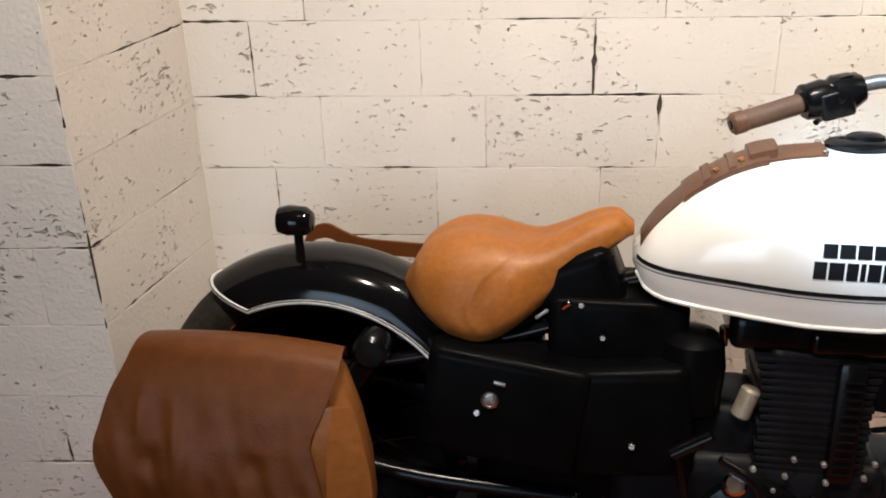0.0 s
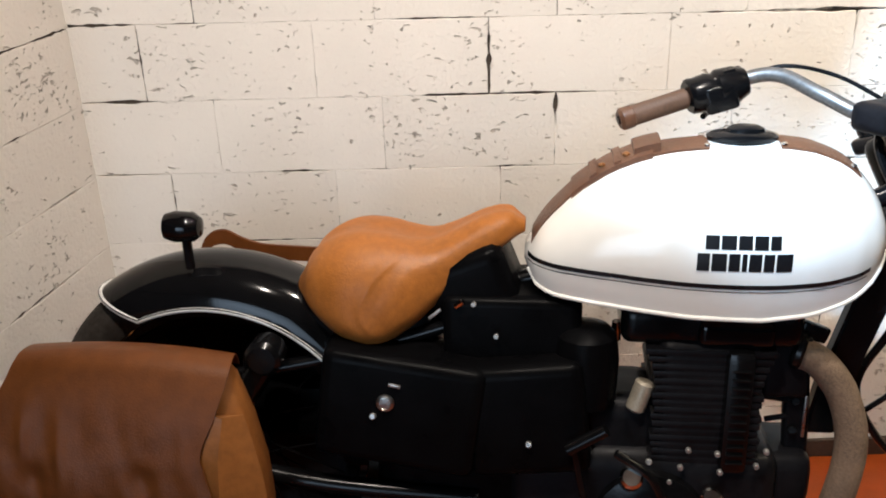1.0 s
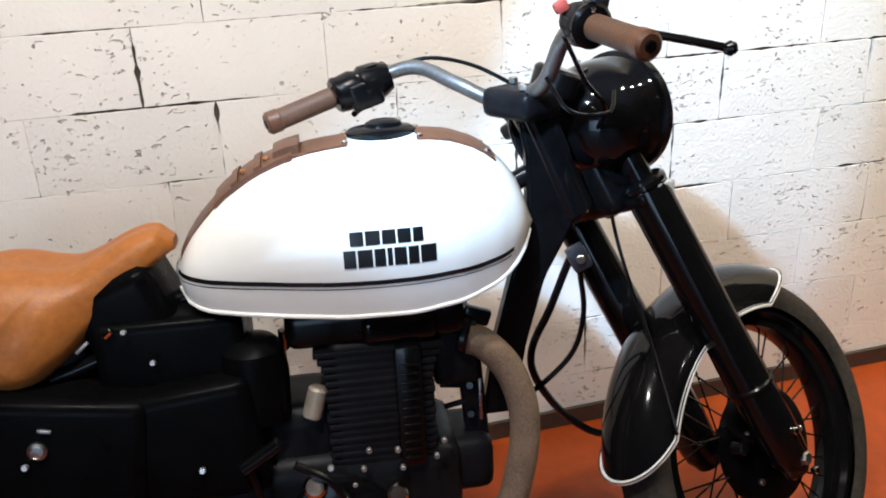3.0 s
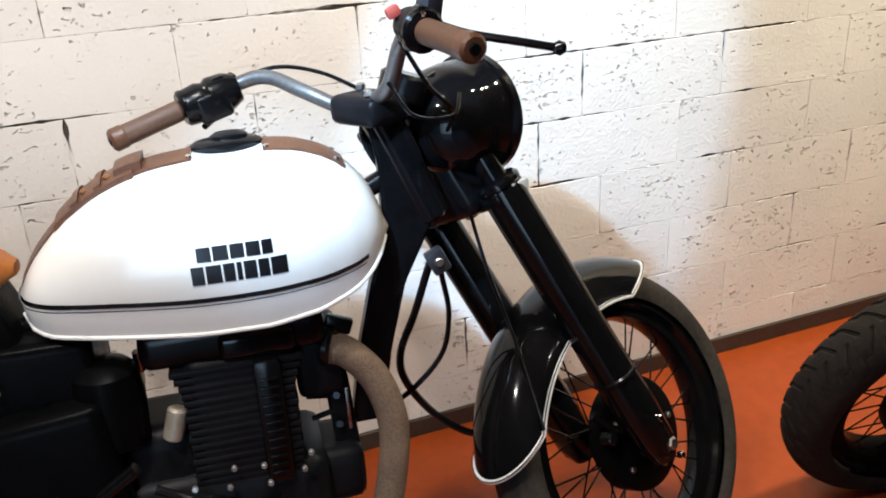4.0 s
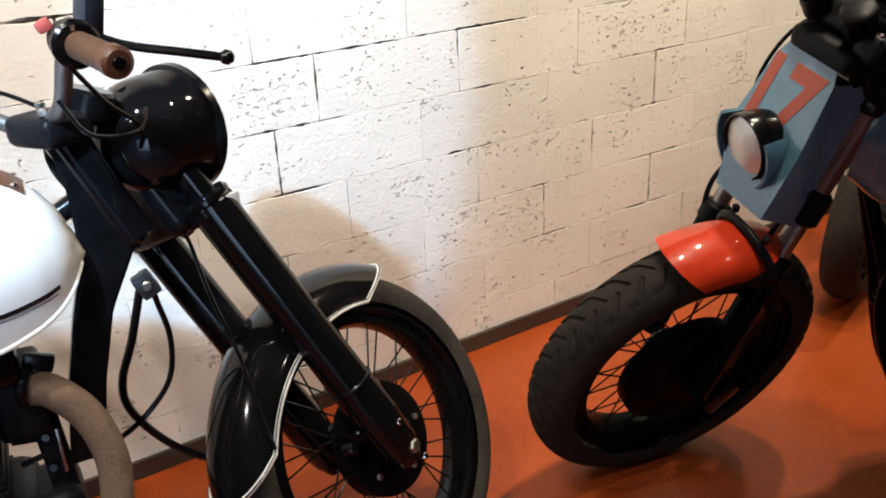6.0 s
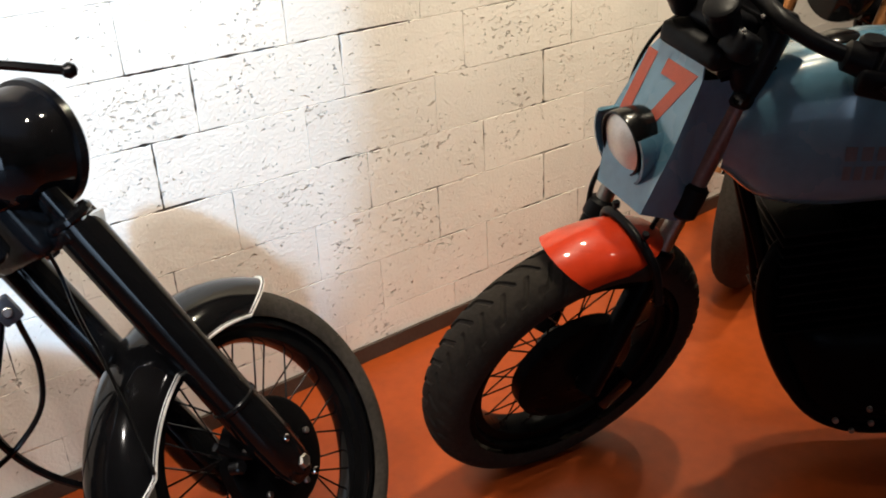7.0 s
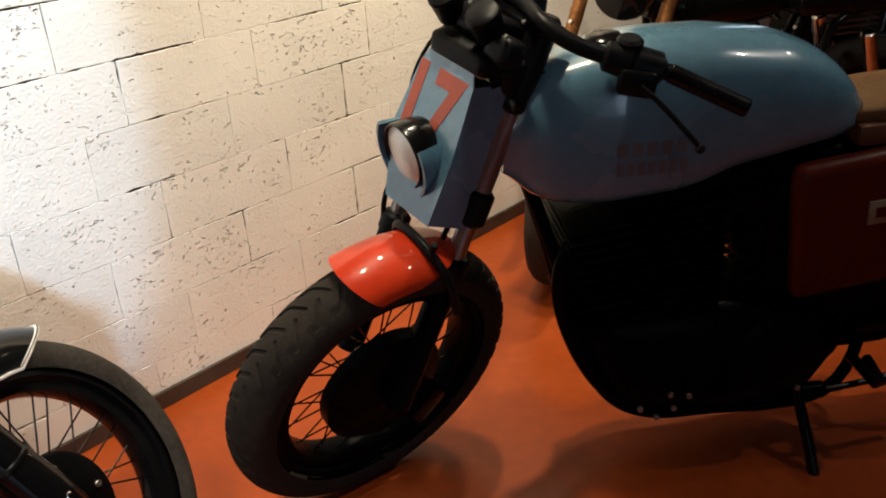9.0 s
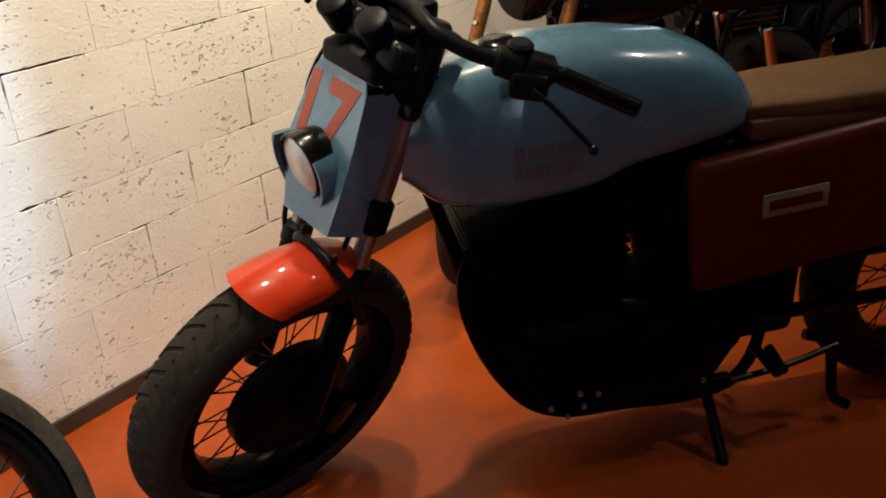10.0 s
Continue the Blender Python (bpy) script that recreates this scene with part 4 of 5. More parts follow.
    b = part("cover_bolt", lathe([(0, 0.016), (0.006, 0.016), (0.008, 0.013), (0.0085, 0.011), (0.007, 0.010), (0.0075, 0.002)], 24, aim((-0.421, -0.160, 0.588), (-0.421, -0.20, 0.588))), "steel", bike, "bright domed cover bolt")
    part("side_cover", box((0.22, 0.14, 0.22), Matrix.Translation((-0.17, -0.080, 0.55)) @ Matrix.Rotation(radians(-6), 4, "Y"), 0.024, None, 3), "dim", bike, "black side cover")
    part("gearbox", box((0.40, 0.20, 0.30), Matrix.Translation((-0.26, 0.0, 0.40)), 0.05, None, 3), "dim", bike, "black gearbox casing")
    part("chain_guard", box((0.42, 0.06, 0.12), Matrix.Translation((-0.60, 0.02, 0.47)), 0.02), "dim", bike)
    part("inner_guard", box((0.20, 0.16, 0.34), Matrix.Translation((-0.44, 0.02, 0.55)), 0.03), "dim", bike, "black inner mudguard")
    part("battery_box", box((0.25, 0.19, 0.20), Matrix.Translation((-0.20, 0.0, 0.668)), 0.02, None, 3), "dim", bike, "black battery box under the saddle nose")
    part("seat_bracket", box((0.155, 0.17, 0.14), Matrix.Translation((-0.272, 0.0, 0.772)) @ Matrix.Rotation(radians(-22), 4, "Y"), 0.03, None, 3), "dim", bike, "black bracket under the saddle")
    part("bracket_bolt", cyl((-0.30, -0.10, 0.752), (-0.285, -0.104, 0.765), 0.006, 8), "chrome", bike)
    # small bright bits for bolts, clips and glints on the black casings
    for x, y, z, r in ((-0.444, -0.162, 0.561, 0.006), (-0.165, -0.150, 0.511, 0.006), (-0.266, -0.105, 0.76, 0.005), (-0.226, -0.110, 0.702, 0.005), (0.05, -0.13, 0.475, 0.006)):
        part("bolt", cyl((x, y, z), (x, y - 0.01, z + 0.003), r, 8), "bolt", bike, "bright bolt head, in places standing for a glint")
    for x, y, z, w, turn in ((-0.335, -0.112, 0.742, 0.028, -40), (-0.438, -0.135, 0.663, 0.030, -14), (-0.403, -0.165, 0.624, 0.022, 12), (-0.325, -0.152, 0.541, 0.032, 0)):
        part("clip", box((w, 0.006, 0.006), Matrix.Translation((x, y, z)) @ Matrix.Rotation(radians(turn), 4, "Y"), 0.002), "bolt", bike, "bright metal sliver for clips and glints")
    part("kick_pedal", tube([(-0.095, -0.17, 0.515), (-0.03, -0.175, 0.56)], 0.012, 12, None, False), "satin", bike, "black ribbed kick-start pedal")
    part("kick_arm", tube([(-0.085, -0.165, 0.515), (-0.06, -0.16, 0.40), (-0.02, -0.15, 0.33)], 0.007, 8), "satin", bike)
    part("brake_pedal", tube([(-0.01, -0.15, 0.50), (0.05, -0.155, 0.46), (0.08, -0.15, 0.40)], 0.008, 8), "satin", bike)
    part("foot_peg", cyl((-0.12, -0.12, 0.30), (-0.12, -0.26, 0.31), 0.016, 14), "satin", bike)
    part("exhaust_pipe", tube([(0.305, -0.05, 0.665), (0.345, -0.055, 0.648), (0.390, -0.062, 0.590), (0.412, -0.075, 0.505), (0.400, -0.09, 0.41), (0.365, -0.105, 0.315), (0.28, -0.13, 0.235), (0.12, -0.14, 0.215), (-0.25, -0.15, 0.225)], 0.0285, 20, None, True, 10), "wrap", bike, "heat-wrapped buff exhaust pipe")
    part("silencer", cyl((-0.22, -0.15, 0.225), (-0.85, -0.18, 0.27), 0.042, 28), "dim", bike)
    part("exhaust_clamp", cyl((0.300, -0.052, 0.672), (0.318, -0.058, 0.668), 0.036, 24), "satin", bike)
    # rear indicator, shock absorbers, stand
    ind = part("indicator", lathe([(-0.035, 0.008), (-0.03, 0.024), (-0.012, 0.029), (0.022, 0.027), (0.034, 0.018), (0.037, 0.004)], 24, Matrix.Translation((-0.80, -0.075, 0.883))), "black", bike, "round black rear indicator")
    part("stalk", cyl((-0.795, -0.07, 0.80), (-0.795, -0.075, 0.865), 0.009, 12), "satin", ind)
    for s in (-1, 1):
        part("shock_absorber", cyl((-0.78, s * 0.125, 0.44), (-0.64, s * 0.125, 0.655), 0.026, 18), "satin", bike)
    part("shock_mount", cyl((-0.645, -0.10, 0.66), (-0.645, -0.16, 0.66), 0.034, 20), "satin", bike)
    for s in (-1, 1):
        part("centre_stand", tube([(-0.22, s * 0.10, 0.28), (-0.29, s * 0.14, 0.03), (-0.34, s * 0.145, 0.0)], 0.013, 10), "satin", bike)
    return bike


def saddlebag(m, label):
    bag = thing("saddlebag", m, label, "saddlebag", "saddlebags on the motorcycle")
    bm = bmesh.new()
    rows = []
    for z, x0, x1, y0, y1 in ((0.26, -0.17, 0.24, -0.075, 0.06), (0.29, -0.19, 0.275, -0.085, 0.07), (0.38, -0.195, 0.285, -0.09, 0.07), (0.47, -0.19, 0.280, -0.085, 0.065), (0.56, -0.165, 0.262, -0.068, 0.055), (0.64, -0.14, 0.235, -0.045, 0.045), (0.67, -0.12, 0.21, -0.02, 0.03)):
        ring = []
        for k in range(40):
            a = 2 * math.pi * k / 40
            c, s = math.cos(a), math.sin(a)
            ring.append(Vector(((x0 + x1) / 2 + (x1 - x0) / 2 * math.copysign(abs(c) ** 0.45, c), (y0 + y1) / 2 + (y1 - y0) / 2 * math.copysign(abs(s) ** 0.6, s), z)))
        rows.append(ring)
    rings(bm, rows)
    part("body", bm, "gusset", bag, "smooth tan leather side gusset")
    # the gusset's pinched fold
    bm = bmesh.new()
    rings(bm, [[Vector(p) for p in q] for q in (((0.19, -0.080, 0.60), (0.235, -0.078, 0.598), (0.262, -0.050, 0.59)), ((0.185, -0.088, 0.53), (0.225, -0.094, 0.525), (0.276, -0.058, 0.545)), ((0.20, -0.092, 0.45), (0.226, -0.110, 0.44), (0.292, -0.062, 0.47)), ((0.21, -0.090, 0.39), (0.215, -0.112, 0.385), (0.298, -0.064, 0.405)), ((0.22, -0.088, 0.33), (0.24, -0.102, 0.33), (0.295, -0.06, 0.33)))])
    part("gusset_fold", bm, "gusset", bag, "pinched fold of tan leather")
    # the flap folds over the top and hangs down the front
    bm = bmesh.new()
    prof = [(0.050, 0.650, -0.130, 0.225), (0.020, 0.684, -0.138, 0.232), (-0.020, 0.694, -0.142, 0.240), (-0.048, 0.684, -0.146, 0.243), (-0.066, 0.655, -0.158, 0.236), (-0.084, 0.605, -0.183, 0.220), (-0.096, 0.543, -0.204, 0.196),
            (-0.103, 0.500, -0.217, 0.203), (-0.106, 0.455, -0.216, 0.213), (-0.105, 0.405, -0.196, 0.222), (-0.101, 0.372, -0.185, 0.226), (-0.094, 0.335, -0.175, 0.228)]
    path = spline([(y, z, 0) for y, z, a, b in prof], 8)
    lefts, rights = ([q.x for q in spline([(p[k], 0, 0) for p in prof], 8)] for k in (2, 3))
    nx = 80
    grids = []
    for off in (0.0, 0.004):
        g = []
        for q, x0, x1 in zip(path, lefts, rights):
            row = []
            for i in range(nx + 1):
                x = x0 + (x1 - x0) * i / nx
                hang = max(0.0, 0.66 - q.y) / 0.3
                buckle = 0.020 * noise.noise(Vector((x * 13, 2.0, q.y * 5))) + 0.006 * noise.noise(Vector((x * 31 + q.y * 8, 5.0, q.y * 9)))
                # two upright folds, and two round dents that the fastenings have pressed in
                for fx, fz, rx, rz, out in ((-0.122, 0.565, 0.010, 0.045, -0.012), (-0.088, 0.575, 0.016, 0.050, 0.010), (-0.056, 0.540, 0.012, 0.060, -0.012), (-0.016, 0.575, 0.022, 0.060, 0.010), (-0.113, 0.480, 0.026, 0.030, 0.012), (0.090, 0.488, 0.026, 0.028, 0.009), (0.165, 0.545, 0.012, 0.050, -0.006)):
                    buckle += 1.35 * out * math.exp(-(((x - fx) / rx) ** 2) - ((q.y - fz) / rz) ** 2)
                sag = -0.012 * ((i / nx - 0.45) * 2) ** 2 * (1 - min(1.0, hang))
                row.append(bm.verts.new((x, q.x + off - 0.006 * min(1.0, hang * 2) + buckle * min(1.0, hang), q.y + sag)))
            g.append(row)
        grids.append(g)
        for a, b in zip(g, g[1:]):
            for i in range(nx):
                bm.faces.new((a[i], a[i + 1], b[i + 1], b[i]))
    o, n = grids
    last = len(o) - 1
    for k in range(last):
        for c in (0, nx):
            bm.faces.new((o[k][c], o[k + 1][c], n[k + 1][c], n[k][c]))
    for r in (0, last):
        for i in range(nx):
            bm.faces.new((o[r][i], o[r][i + 1], n[r][i + 1], n[r][i]))
    part("flap", bm, "brown", bag, "creased brown leather flap hanging over the front")
    for x in (-0.10, 0.10):
        part("strap", box((0.03, 0.005, 0.10), Matrix.Translation((x, -0.114, 0.31)), 0.002), "darkbrown", bag, "dark leather closing strap")
    return bag


# ---- the blue motorcycle ----
BIKE_B = pose(2.24, -0.70, 0, 0, 0, 140) @ pose(0, 0, 0, -4, 0, 0)


WHEEL_B = Matrix.Translation((2.209, -0.767, 0.3405)) @ Matrix.Rotation(radians(169.5), 4, "Z") @ Matrix.Rotation(radians(-20), 4, "X")
FRONT_B = Matrix.Translation((2.226, -0.733, 0.335)) @ Matrix.Rotation(radians(171), 4, "Z") @ Matrix.Rotation(radians(-13), 4, "X")


def loft_body(top, low, wid, lift=0.4, count=40, power=0.9, below=0.0):
    """A rounded body from tables of its top, underside and half width along x."""
    x0, x1 = min(p[0] for p in top), max(p[0] for p in top)
    top, low, wid = (sorted(t) for t in (top, low, wid))
    bm, rows = bmesh.new(), []
    for x in np.linspace(x0, x1, count):
        t, l, w = (smooth_at(tab, float(x), 0.02) for tab in (top, low, wid))
        mid = l + (t - l) * lift
        row = []
        for a in np.linspace(0, 2 * math.pi, 56, endpoint=False):
            c, s = math.cos(a), math.sin(a)
            p = power if s > 0 or not below else below
            row.append(Vector((float(x), w * math.copysign(abs(c) ** p, c), mid + ((t - mid) if s > 0 else (mid - l)) * math.copysign(abs(s) ** p, s))))
        rows.append(row)
    rings(bm, rows)
    return bm


def text_mesh(word, wide, high, m, thick=0.0006):
    """Flat lettering as a mesh, fitted to a width and height about its middle."""
    cu = bpy.data.curves.new("lettering", "FONT")
    cu.body, cu.size, cu.extrude, cu.offset = word, 1.0, 0.004, 0.03
    ob = bpy.data.objects.new("lettering", cu)
    scene.collection.objects.link(ob)
    me = bpy.data.meshes.new_from_object(ob.evaluated_get(bpy.context.evaluated_depsgraph_get()))
    bpy.data.objects.remove(ob)
    bm = bmesh.new()
    bm.from_mesh(me)
    xs, ys = [v.co.x for v in bm.verts], [v.co.y for v in bm.verts]
    fx, fy = wide / (max(xs) - min(xs)), high / (max(ys) - min(ys))
    bm.transform(m @ Matrix.Diagonal((fx, fy, thick / 0.004, 1)) @ Matrix.Translation((-(max(xs) + min(xs)) / 2, -(max(ys) + min(ys)) / 2, 0)))
    return bm


TANK_B = ([(-0.33, 0.92), (-0.36, 0.985), (-0.413, 1.025), (-0.52, 1.056), (-0.613, 1.070), (-0.768, 1.064), (-0.917, 1.038), (-0.996, 1.004), (-1.052, 0.960), (-1.098, 0.900), (-1.115, 0.86)],
          [(-0.33, 0.81), (-0.356, 0.785), (-0.39, 0.752), (-0.452, 0.733), (-0.536, 0.731), (-0.609, 0.736), (-0.707, 0.745), (-0.756, 0.762), (-0.805, 0.783), (-0.955, 0.806), (-1.044, 0.818), (-1.09, 0.835), (-1.115, 0.85)],
          [(-0.33, 0.06), (-0.36, 0.085), (-0.42, 0.11), (-0.55, 0.135), (-0.75, 0.14), (-0.92, 0.128), (-1.03, 0.108), (-1.09, 0.08), (-1.115, 0.04)])


def tank_patch(x0, x1, z0, z1):
    """A thin patch on the near side of the blue tank."""
    tabs = [sorted(t) for t in TANK_B]
    bm = bmesh.new()
    grid = []
    for x in np.linspace(x0, x1, 4):
        t, l, w = (smooth_at(tab, float(x), 0.02) for tab in tabs)
        mid = l + (t - l) * 0.42
        row = []
        for z in np.linspace(z0, z1, 5):
            p = 0.76 if z > mid else 0.46
            k = min(0.99, abs(z - mid) / ((t - mid) if z > mid else (mid - l))) ** (1 / p)
            row.append(bm.verts.new((float(x), w * math.sqrt(1 - k * k) ** p + 0.002, float(z))))
        grid.append(row)
    for a, b in zip(grid, grid[1:]):
        for j in range(4):
            bm.faces.new((a[j], b[j], b[j + 1], a[j + 1]))
    return bm


def build_bike_b():
    bike = thing("motorcycle", BIKE_B, "grey-blue scrambler motorcycle with red mudguard and tan seat", "motorcycle")
    inv = BIKE_B.inverted()
    F = inv @ FRONT_B
    G = inv @ WHEEL_B
    wheel(bike, G, 0.357, 0.130, 0.098, chunky, 0.150, 1, "dim")
    wheel(bike, Matrix.Translation((-1.68, 0, 0.34)), 0.34, 0.14, 0.10, chunky, 0.08, 1, "black", 36, "rear_wheel")
    # short red front mudguard
    bm, na, nc = bmesh.new(), 24, 15
    shells = []
    for off in (0.0, -0.003):
        g = []
        for i in range(na + 1):
            row = []
            for j in range(nc):
                c = -1 + 2 * j / (nc - 1)
                a = radians(71 + 7 * c * c + (114 - 71 - 27 * c * c) * i / na)
                e = c * math.pi / 2
                r = 0.382 + off - 0.052 * (1 - math.cos(e))
                row.append(bm.verts.new(G @ Vector((r * math.cos(a), (0.084 + off) * math.sin(e), r * math.sin(a)))))
            g.append(row)
        shells.append(g)
        for a, b in zip(g, g[1:]):
            for j in range(nc - 1):
                bm.faces.new((a[j], b[j], b[j + 1], a[j + 1]))
    o, n = shells
    rim = [(i, 0) for i in range(na + 1)] + [(na, j) for j in range(1, nc)] + [(i, nc - 1) for i in range(na - 1, -1, -1)] + [(0, j) for j in range(nc - 2, 0, -1)]
    for (i, j), (k, l) in zip(rim, rim[1:] + rim[:1]):
        bm.faces.new((o[i][j], o[k][l], n[k][l], n[i][j]))
    fen = part("front_fender", bm, "red", bike, "short glossy orange-red mudguard")
    part("fender_brace", tube([G @ Vector(p) for p in ((-0.115, 0.108, 0.24), (-0.085, 0.094, 0.330), (-0.066, 0.06, 0.374), (-0.062, 0, 0.386), (-0.066, -0.06, 0.374), (-0.085, -0.094, 0.330), (-0.115, -0.108, 0.24))], 0.010, 10), "dull_black", fen, "black mudguard brace")
    for y in (-0.05, 0.05):
        part("brace_bolt", cyl(G @ Vector((-0.068, y, 0.392)), G @ Vector((-0.066, y * 1.05, 0.408)), 0.008, 8), "dull_black", fen)

    # fork
    def leg(z, s):
        return F @ Vector((-0.03 - 0.345 * z, s * 0.102, z))
    for s in (-1, 1):
        foot = G @ Vector((0.0, s * 0.098, -0.01))
        fork = part("fork_leg", tube([leg(0.82, s), leg(0.27, s)], 0.0205, 16, None, False), "steel", bike, "dull steel fork stanchion")
        part("fork_slider", tube([leg(0.30, s), leg(0.27, s).lerp(foot, 0.5), foot], 0.030, 16, None, False), "dim", fork, "black lower fork leg")
        part("dust_seal", cyl(leg(0.325, s), leg(0.275, s), 0.034, 18), "dull_black", fork)
        part("fork_shroud", cyl(leg(0.70, s), leg(0.47, s), 0.023, 18, 0.06), "stanchion", fork, "dull pinkish metal fork tube")
        part("fork_top", cyl(leg(0.83, s), leg(0.640, s), 0.031, 18), "dull_black", fork, "black boot round the fork top")
        part("headlight_clamp", cyl(leg(0.475, s), leg(0.40, s), 0.034, 18), "dull_black", fork, "black fork clamp")
        part("clamp_ear", box((0.05, 0.05, 0.035), Matrix.Translation(leg(0.43, s) + Vector((0.02, 0, 0.01))), 0.010), "dull_black", fork)
        part("brake_hose", tube([leg(0.44, s) + Vector((0, 0, 0.01)), leg(0.38, s) + Vector((0.03, 0.01, 0.03)), leg(0.32, s) + Vector((0.03, 0.0, 0.02)), leg(0.24, s)], 0.006, 6), "dull_black", fork)
    for z in (0.655, 0.80):
        c = Vector((-0.04 - 0.345 * z, 0, z))
        part("fork_yoke", box((0.08, 0.27, 0.035), F @ Matrix.Translation(c) @ Matrix.Rotation(radians(-23), 4, "Y"), 0.014), "satin", bike)
    # number board: a sheet that widens downwards, with folded sides
    def board(y, z, off=0.0):
        return F @ Vector((-0.163 - 0.38 * (z - 0.703) + off, y, z))
    half_at = [(0.415, 0.100), (0.56, 0.098), (0.72, 0.079)]
    bm = bmesh.new()
    ring = []
    for off in (0.0, -0.004):
        row = []
        for z in (0.735, 0.70, 0.56, 0.43):
            h = curve_at(half_at, z) - (0.016 if z > 0.72 else 0.0)
            row.append(((-h * (0.45 if z < 0.5 else 1), z), (h, z)))
        ring.append([bm.verts.new(board(p[0][0], p[0][1], off)) for p in row] + [bm.verts.new(board(p[1][0], p[1][1], off)) for p in row[::-1]])
    bm.faces.new(ring[0])
    bm.faces.new(ring[1][::-1])
    for i in range(8):
        bm.faces.new((ring[0][i], ring[1][i], ring[1][(i + 1) % 8], ring[0][(i + 1) % 8]))
    fair = part("number_board", bm, "blue", bike, "grey-blue folded sheet number board", False)
    for s in (-1, 1):
        bm = bmesh.new()
        quad = [(-0.163, 0.0785, 0.70), (-0.112, 0.0975, 0.56), (-0.060, 0.0985, 0.43), (-0.172, 0.119, 0.392), (-0.226, 0.117, 0.51), (-0.236, 0.106, 0.60), (-0.232, 0.100, 0.702)]
        if s < 0:
            quad = [(x, y * min(1.0, max(0.45, 0.45 + 0.55 * (z - 0.43) / 0.13)), z) for x, y, z in quad]
        a = [bm.verts.new(F @ Vector((x, s * y, z))) for x, y, z in quad]
        b = [bm.verts.new(F @ Vector((x - 0.001, s * (y - 0.004), z))) for x, y, z in quad]
        bm.faces.new(a)
        bm.faces.new(b[::-1])
        for i in range(len(quad)):
            j = (i + 1) % len(quad)
            bm.faces.new((a[i], b[i], b[j], a[j]))
        bmesh.ops.triangulate(bm, faces=bm.faces)
        part("board_side", bm, "blue", fair, "folded side of the number board", False)
    slope = -math.atan(0.38)
    face = F @ Matrix.Translation((-0.163 - 0.38 * (0.627 - 0.703), -0.006, 0.627)) @ Matrix.Rotation(slope, 4, "Y")
    part("race_number", text_mesh("17", 0.146, 0.165, face @ Matrix.Translation((0.0006, 0, 0)) @ Matrix.Rotation(radians(90), 4, "Y") @ Matrix.Rotation(radians(90), 4, "Z"), 0.0006), "redmark", fair, "faded red racing number", False)
    hl = F @ Matrix.Translation((-0.098, -0.012, 0.540)) @ Matrix.Rotation(radians(-4), 4, "Z") @ Matrix.Rotation(radians(10), 4, "Y") 
    cowl = hl @ Matrix.Diagonal((1, 1.06, 1.06, 1))
    hl = hl @ Matrix.Translation((-0.013, 0, -0.004)) @ Matrix.Diagonal((1, 0.93, 0.96, 1))
    lamp = part("headlight", lathe([(-0.03, 0.066), (0.0, 0.073), (0.034, 0.0755), (0.040, 0.074), (0.041, 0.070), (0.032, 0.068)], 40, hl), "satin", fair, "round headlight in a black rim")
    part("headlight_lens", lathe([(0.031, 0.0695), (0.038, 0.055), (0.044, 0.026), (0.046, 0.003)], 36, hl), "lens", lamp, "ribbed clear headlight lens")
    scoop = bmesh.new()
    rows = []
    for a in np.linspace(radians(150), radians(395), 30):
        c, q = math.cos(a), math.sin(a)
        rows.append([cowl @ Vector((x, r * c, r * q - 0.004)) for x, r in ((-0.03, 0.076), (0.020, 0.086), (0.030, 0.086), (0.031, 0.080), (-0.03, 0.072))])
    rings(scoop, rows)
    part("headlight_scoop", scoop, "blue", lamp, "blue sheet cowl under the headlight")
    # handlebar, controls, instruments
    half = [(-0.30, 0.05, 0.835), (-0.275, 0.13, 0.83), (-0.30, 0.19, 0.808), (-0.355, 0.24, 0.788), (-0.445, 0.328, 0.769)]
    pts = [(x, -y, z) for x, y, z in half[::-1]] + half
    bar = part("handlebar", tube([F @ Vector(p) for p in pts], 0.0165, 14), "dull_black", bike, "black handlebar")
    for s in (-1, 1):
        g0, g1 = F @ Vector((-0.436, s * 0.318, 0.771)), F @ Vector((-0.514, s * 0.456, 0.735))
        grip = part("grip", cyl(g0, g1, 0.0185, 20), "satin", bar, "black rubber grip")
        sw = part("switch_housing", lathe([(0, 0.02), (0.006, 0.029), (0.05, 0.034), (0.056, 0.028), (0.062, 0.035), (0.11, 0.033), (0.12, 0.02)], 22, aim(F @ Vector((-0.345, s * 0.228, 0.790)), g0)), "dull_black", bar, "rounded black switch housing")
        part("switch_block", box((0.075, 0.06, 0.055), F @ Matrix.Translation((-0.385, s * 0.288, 0.756)) @ Matrix.Rotation(radians(s * -50), 4, "Z"), 0.016, None, 3), "dull_black", sw)
        part("mirror_mount", cyl(F @ Vector((-0.385, s * 0.255, 0.80)), F @ Vector((-0.383, s * 0.255, 0.828)), 0.026, 18), "dull_black", sw)
        part("switch_button", box((0.014, 0.006, 0.014), F @ Matrix.Translation((-0.396, s * 0.317, 0.772)) @ Matrix.Rotation(radians(s * -50), 4, "Z"), 0.002), "badge", sw, "buff switch button")
        part("lever", tube([F @ Vector(p) for p in ((-0.35, s * 0.325, 0.765), (-0.366, s * 0.361, 0.745), (-0.392, s * 0.402, 0.708), (-0.413, s * 0.438, 0.675))], 0.0055, 8), "dull_black", bar, "slim black lever")
        part("lever", lathe([(-0.010, 0.002), (-0.007, 0.007), (0, 0.010), (0.007, 0.007), (0.010, 0.002)], 14, F @ Matrix.Translation((-0.414, s * 0.440, 0.672))), "satin", bar)
    part("instrument_bracket", box((0.10, 0.17, 0.05), F @ Matrix.Translation((-0.215, 0.015, 0.745)), 0.02, None, 3), "dull_black", bike, "black bracket behind the number board")
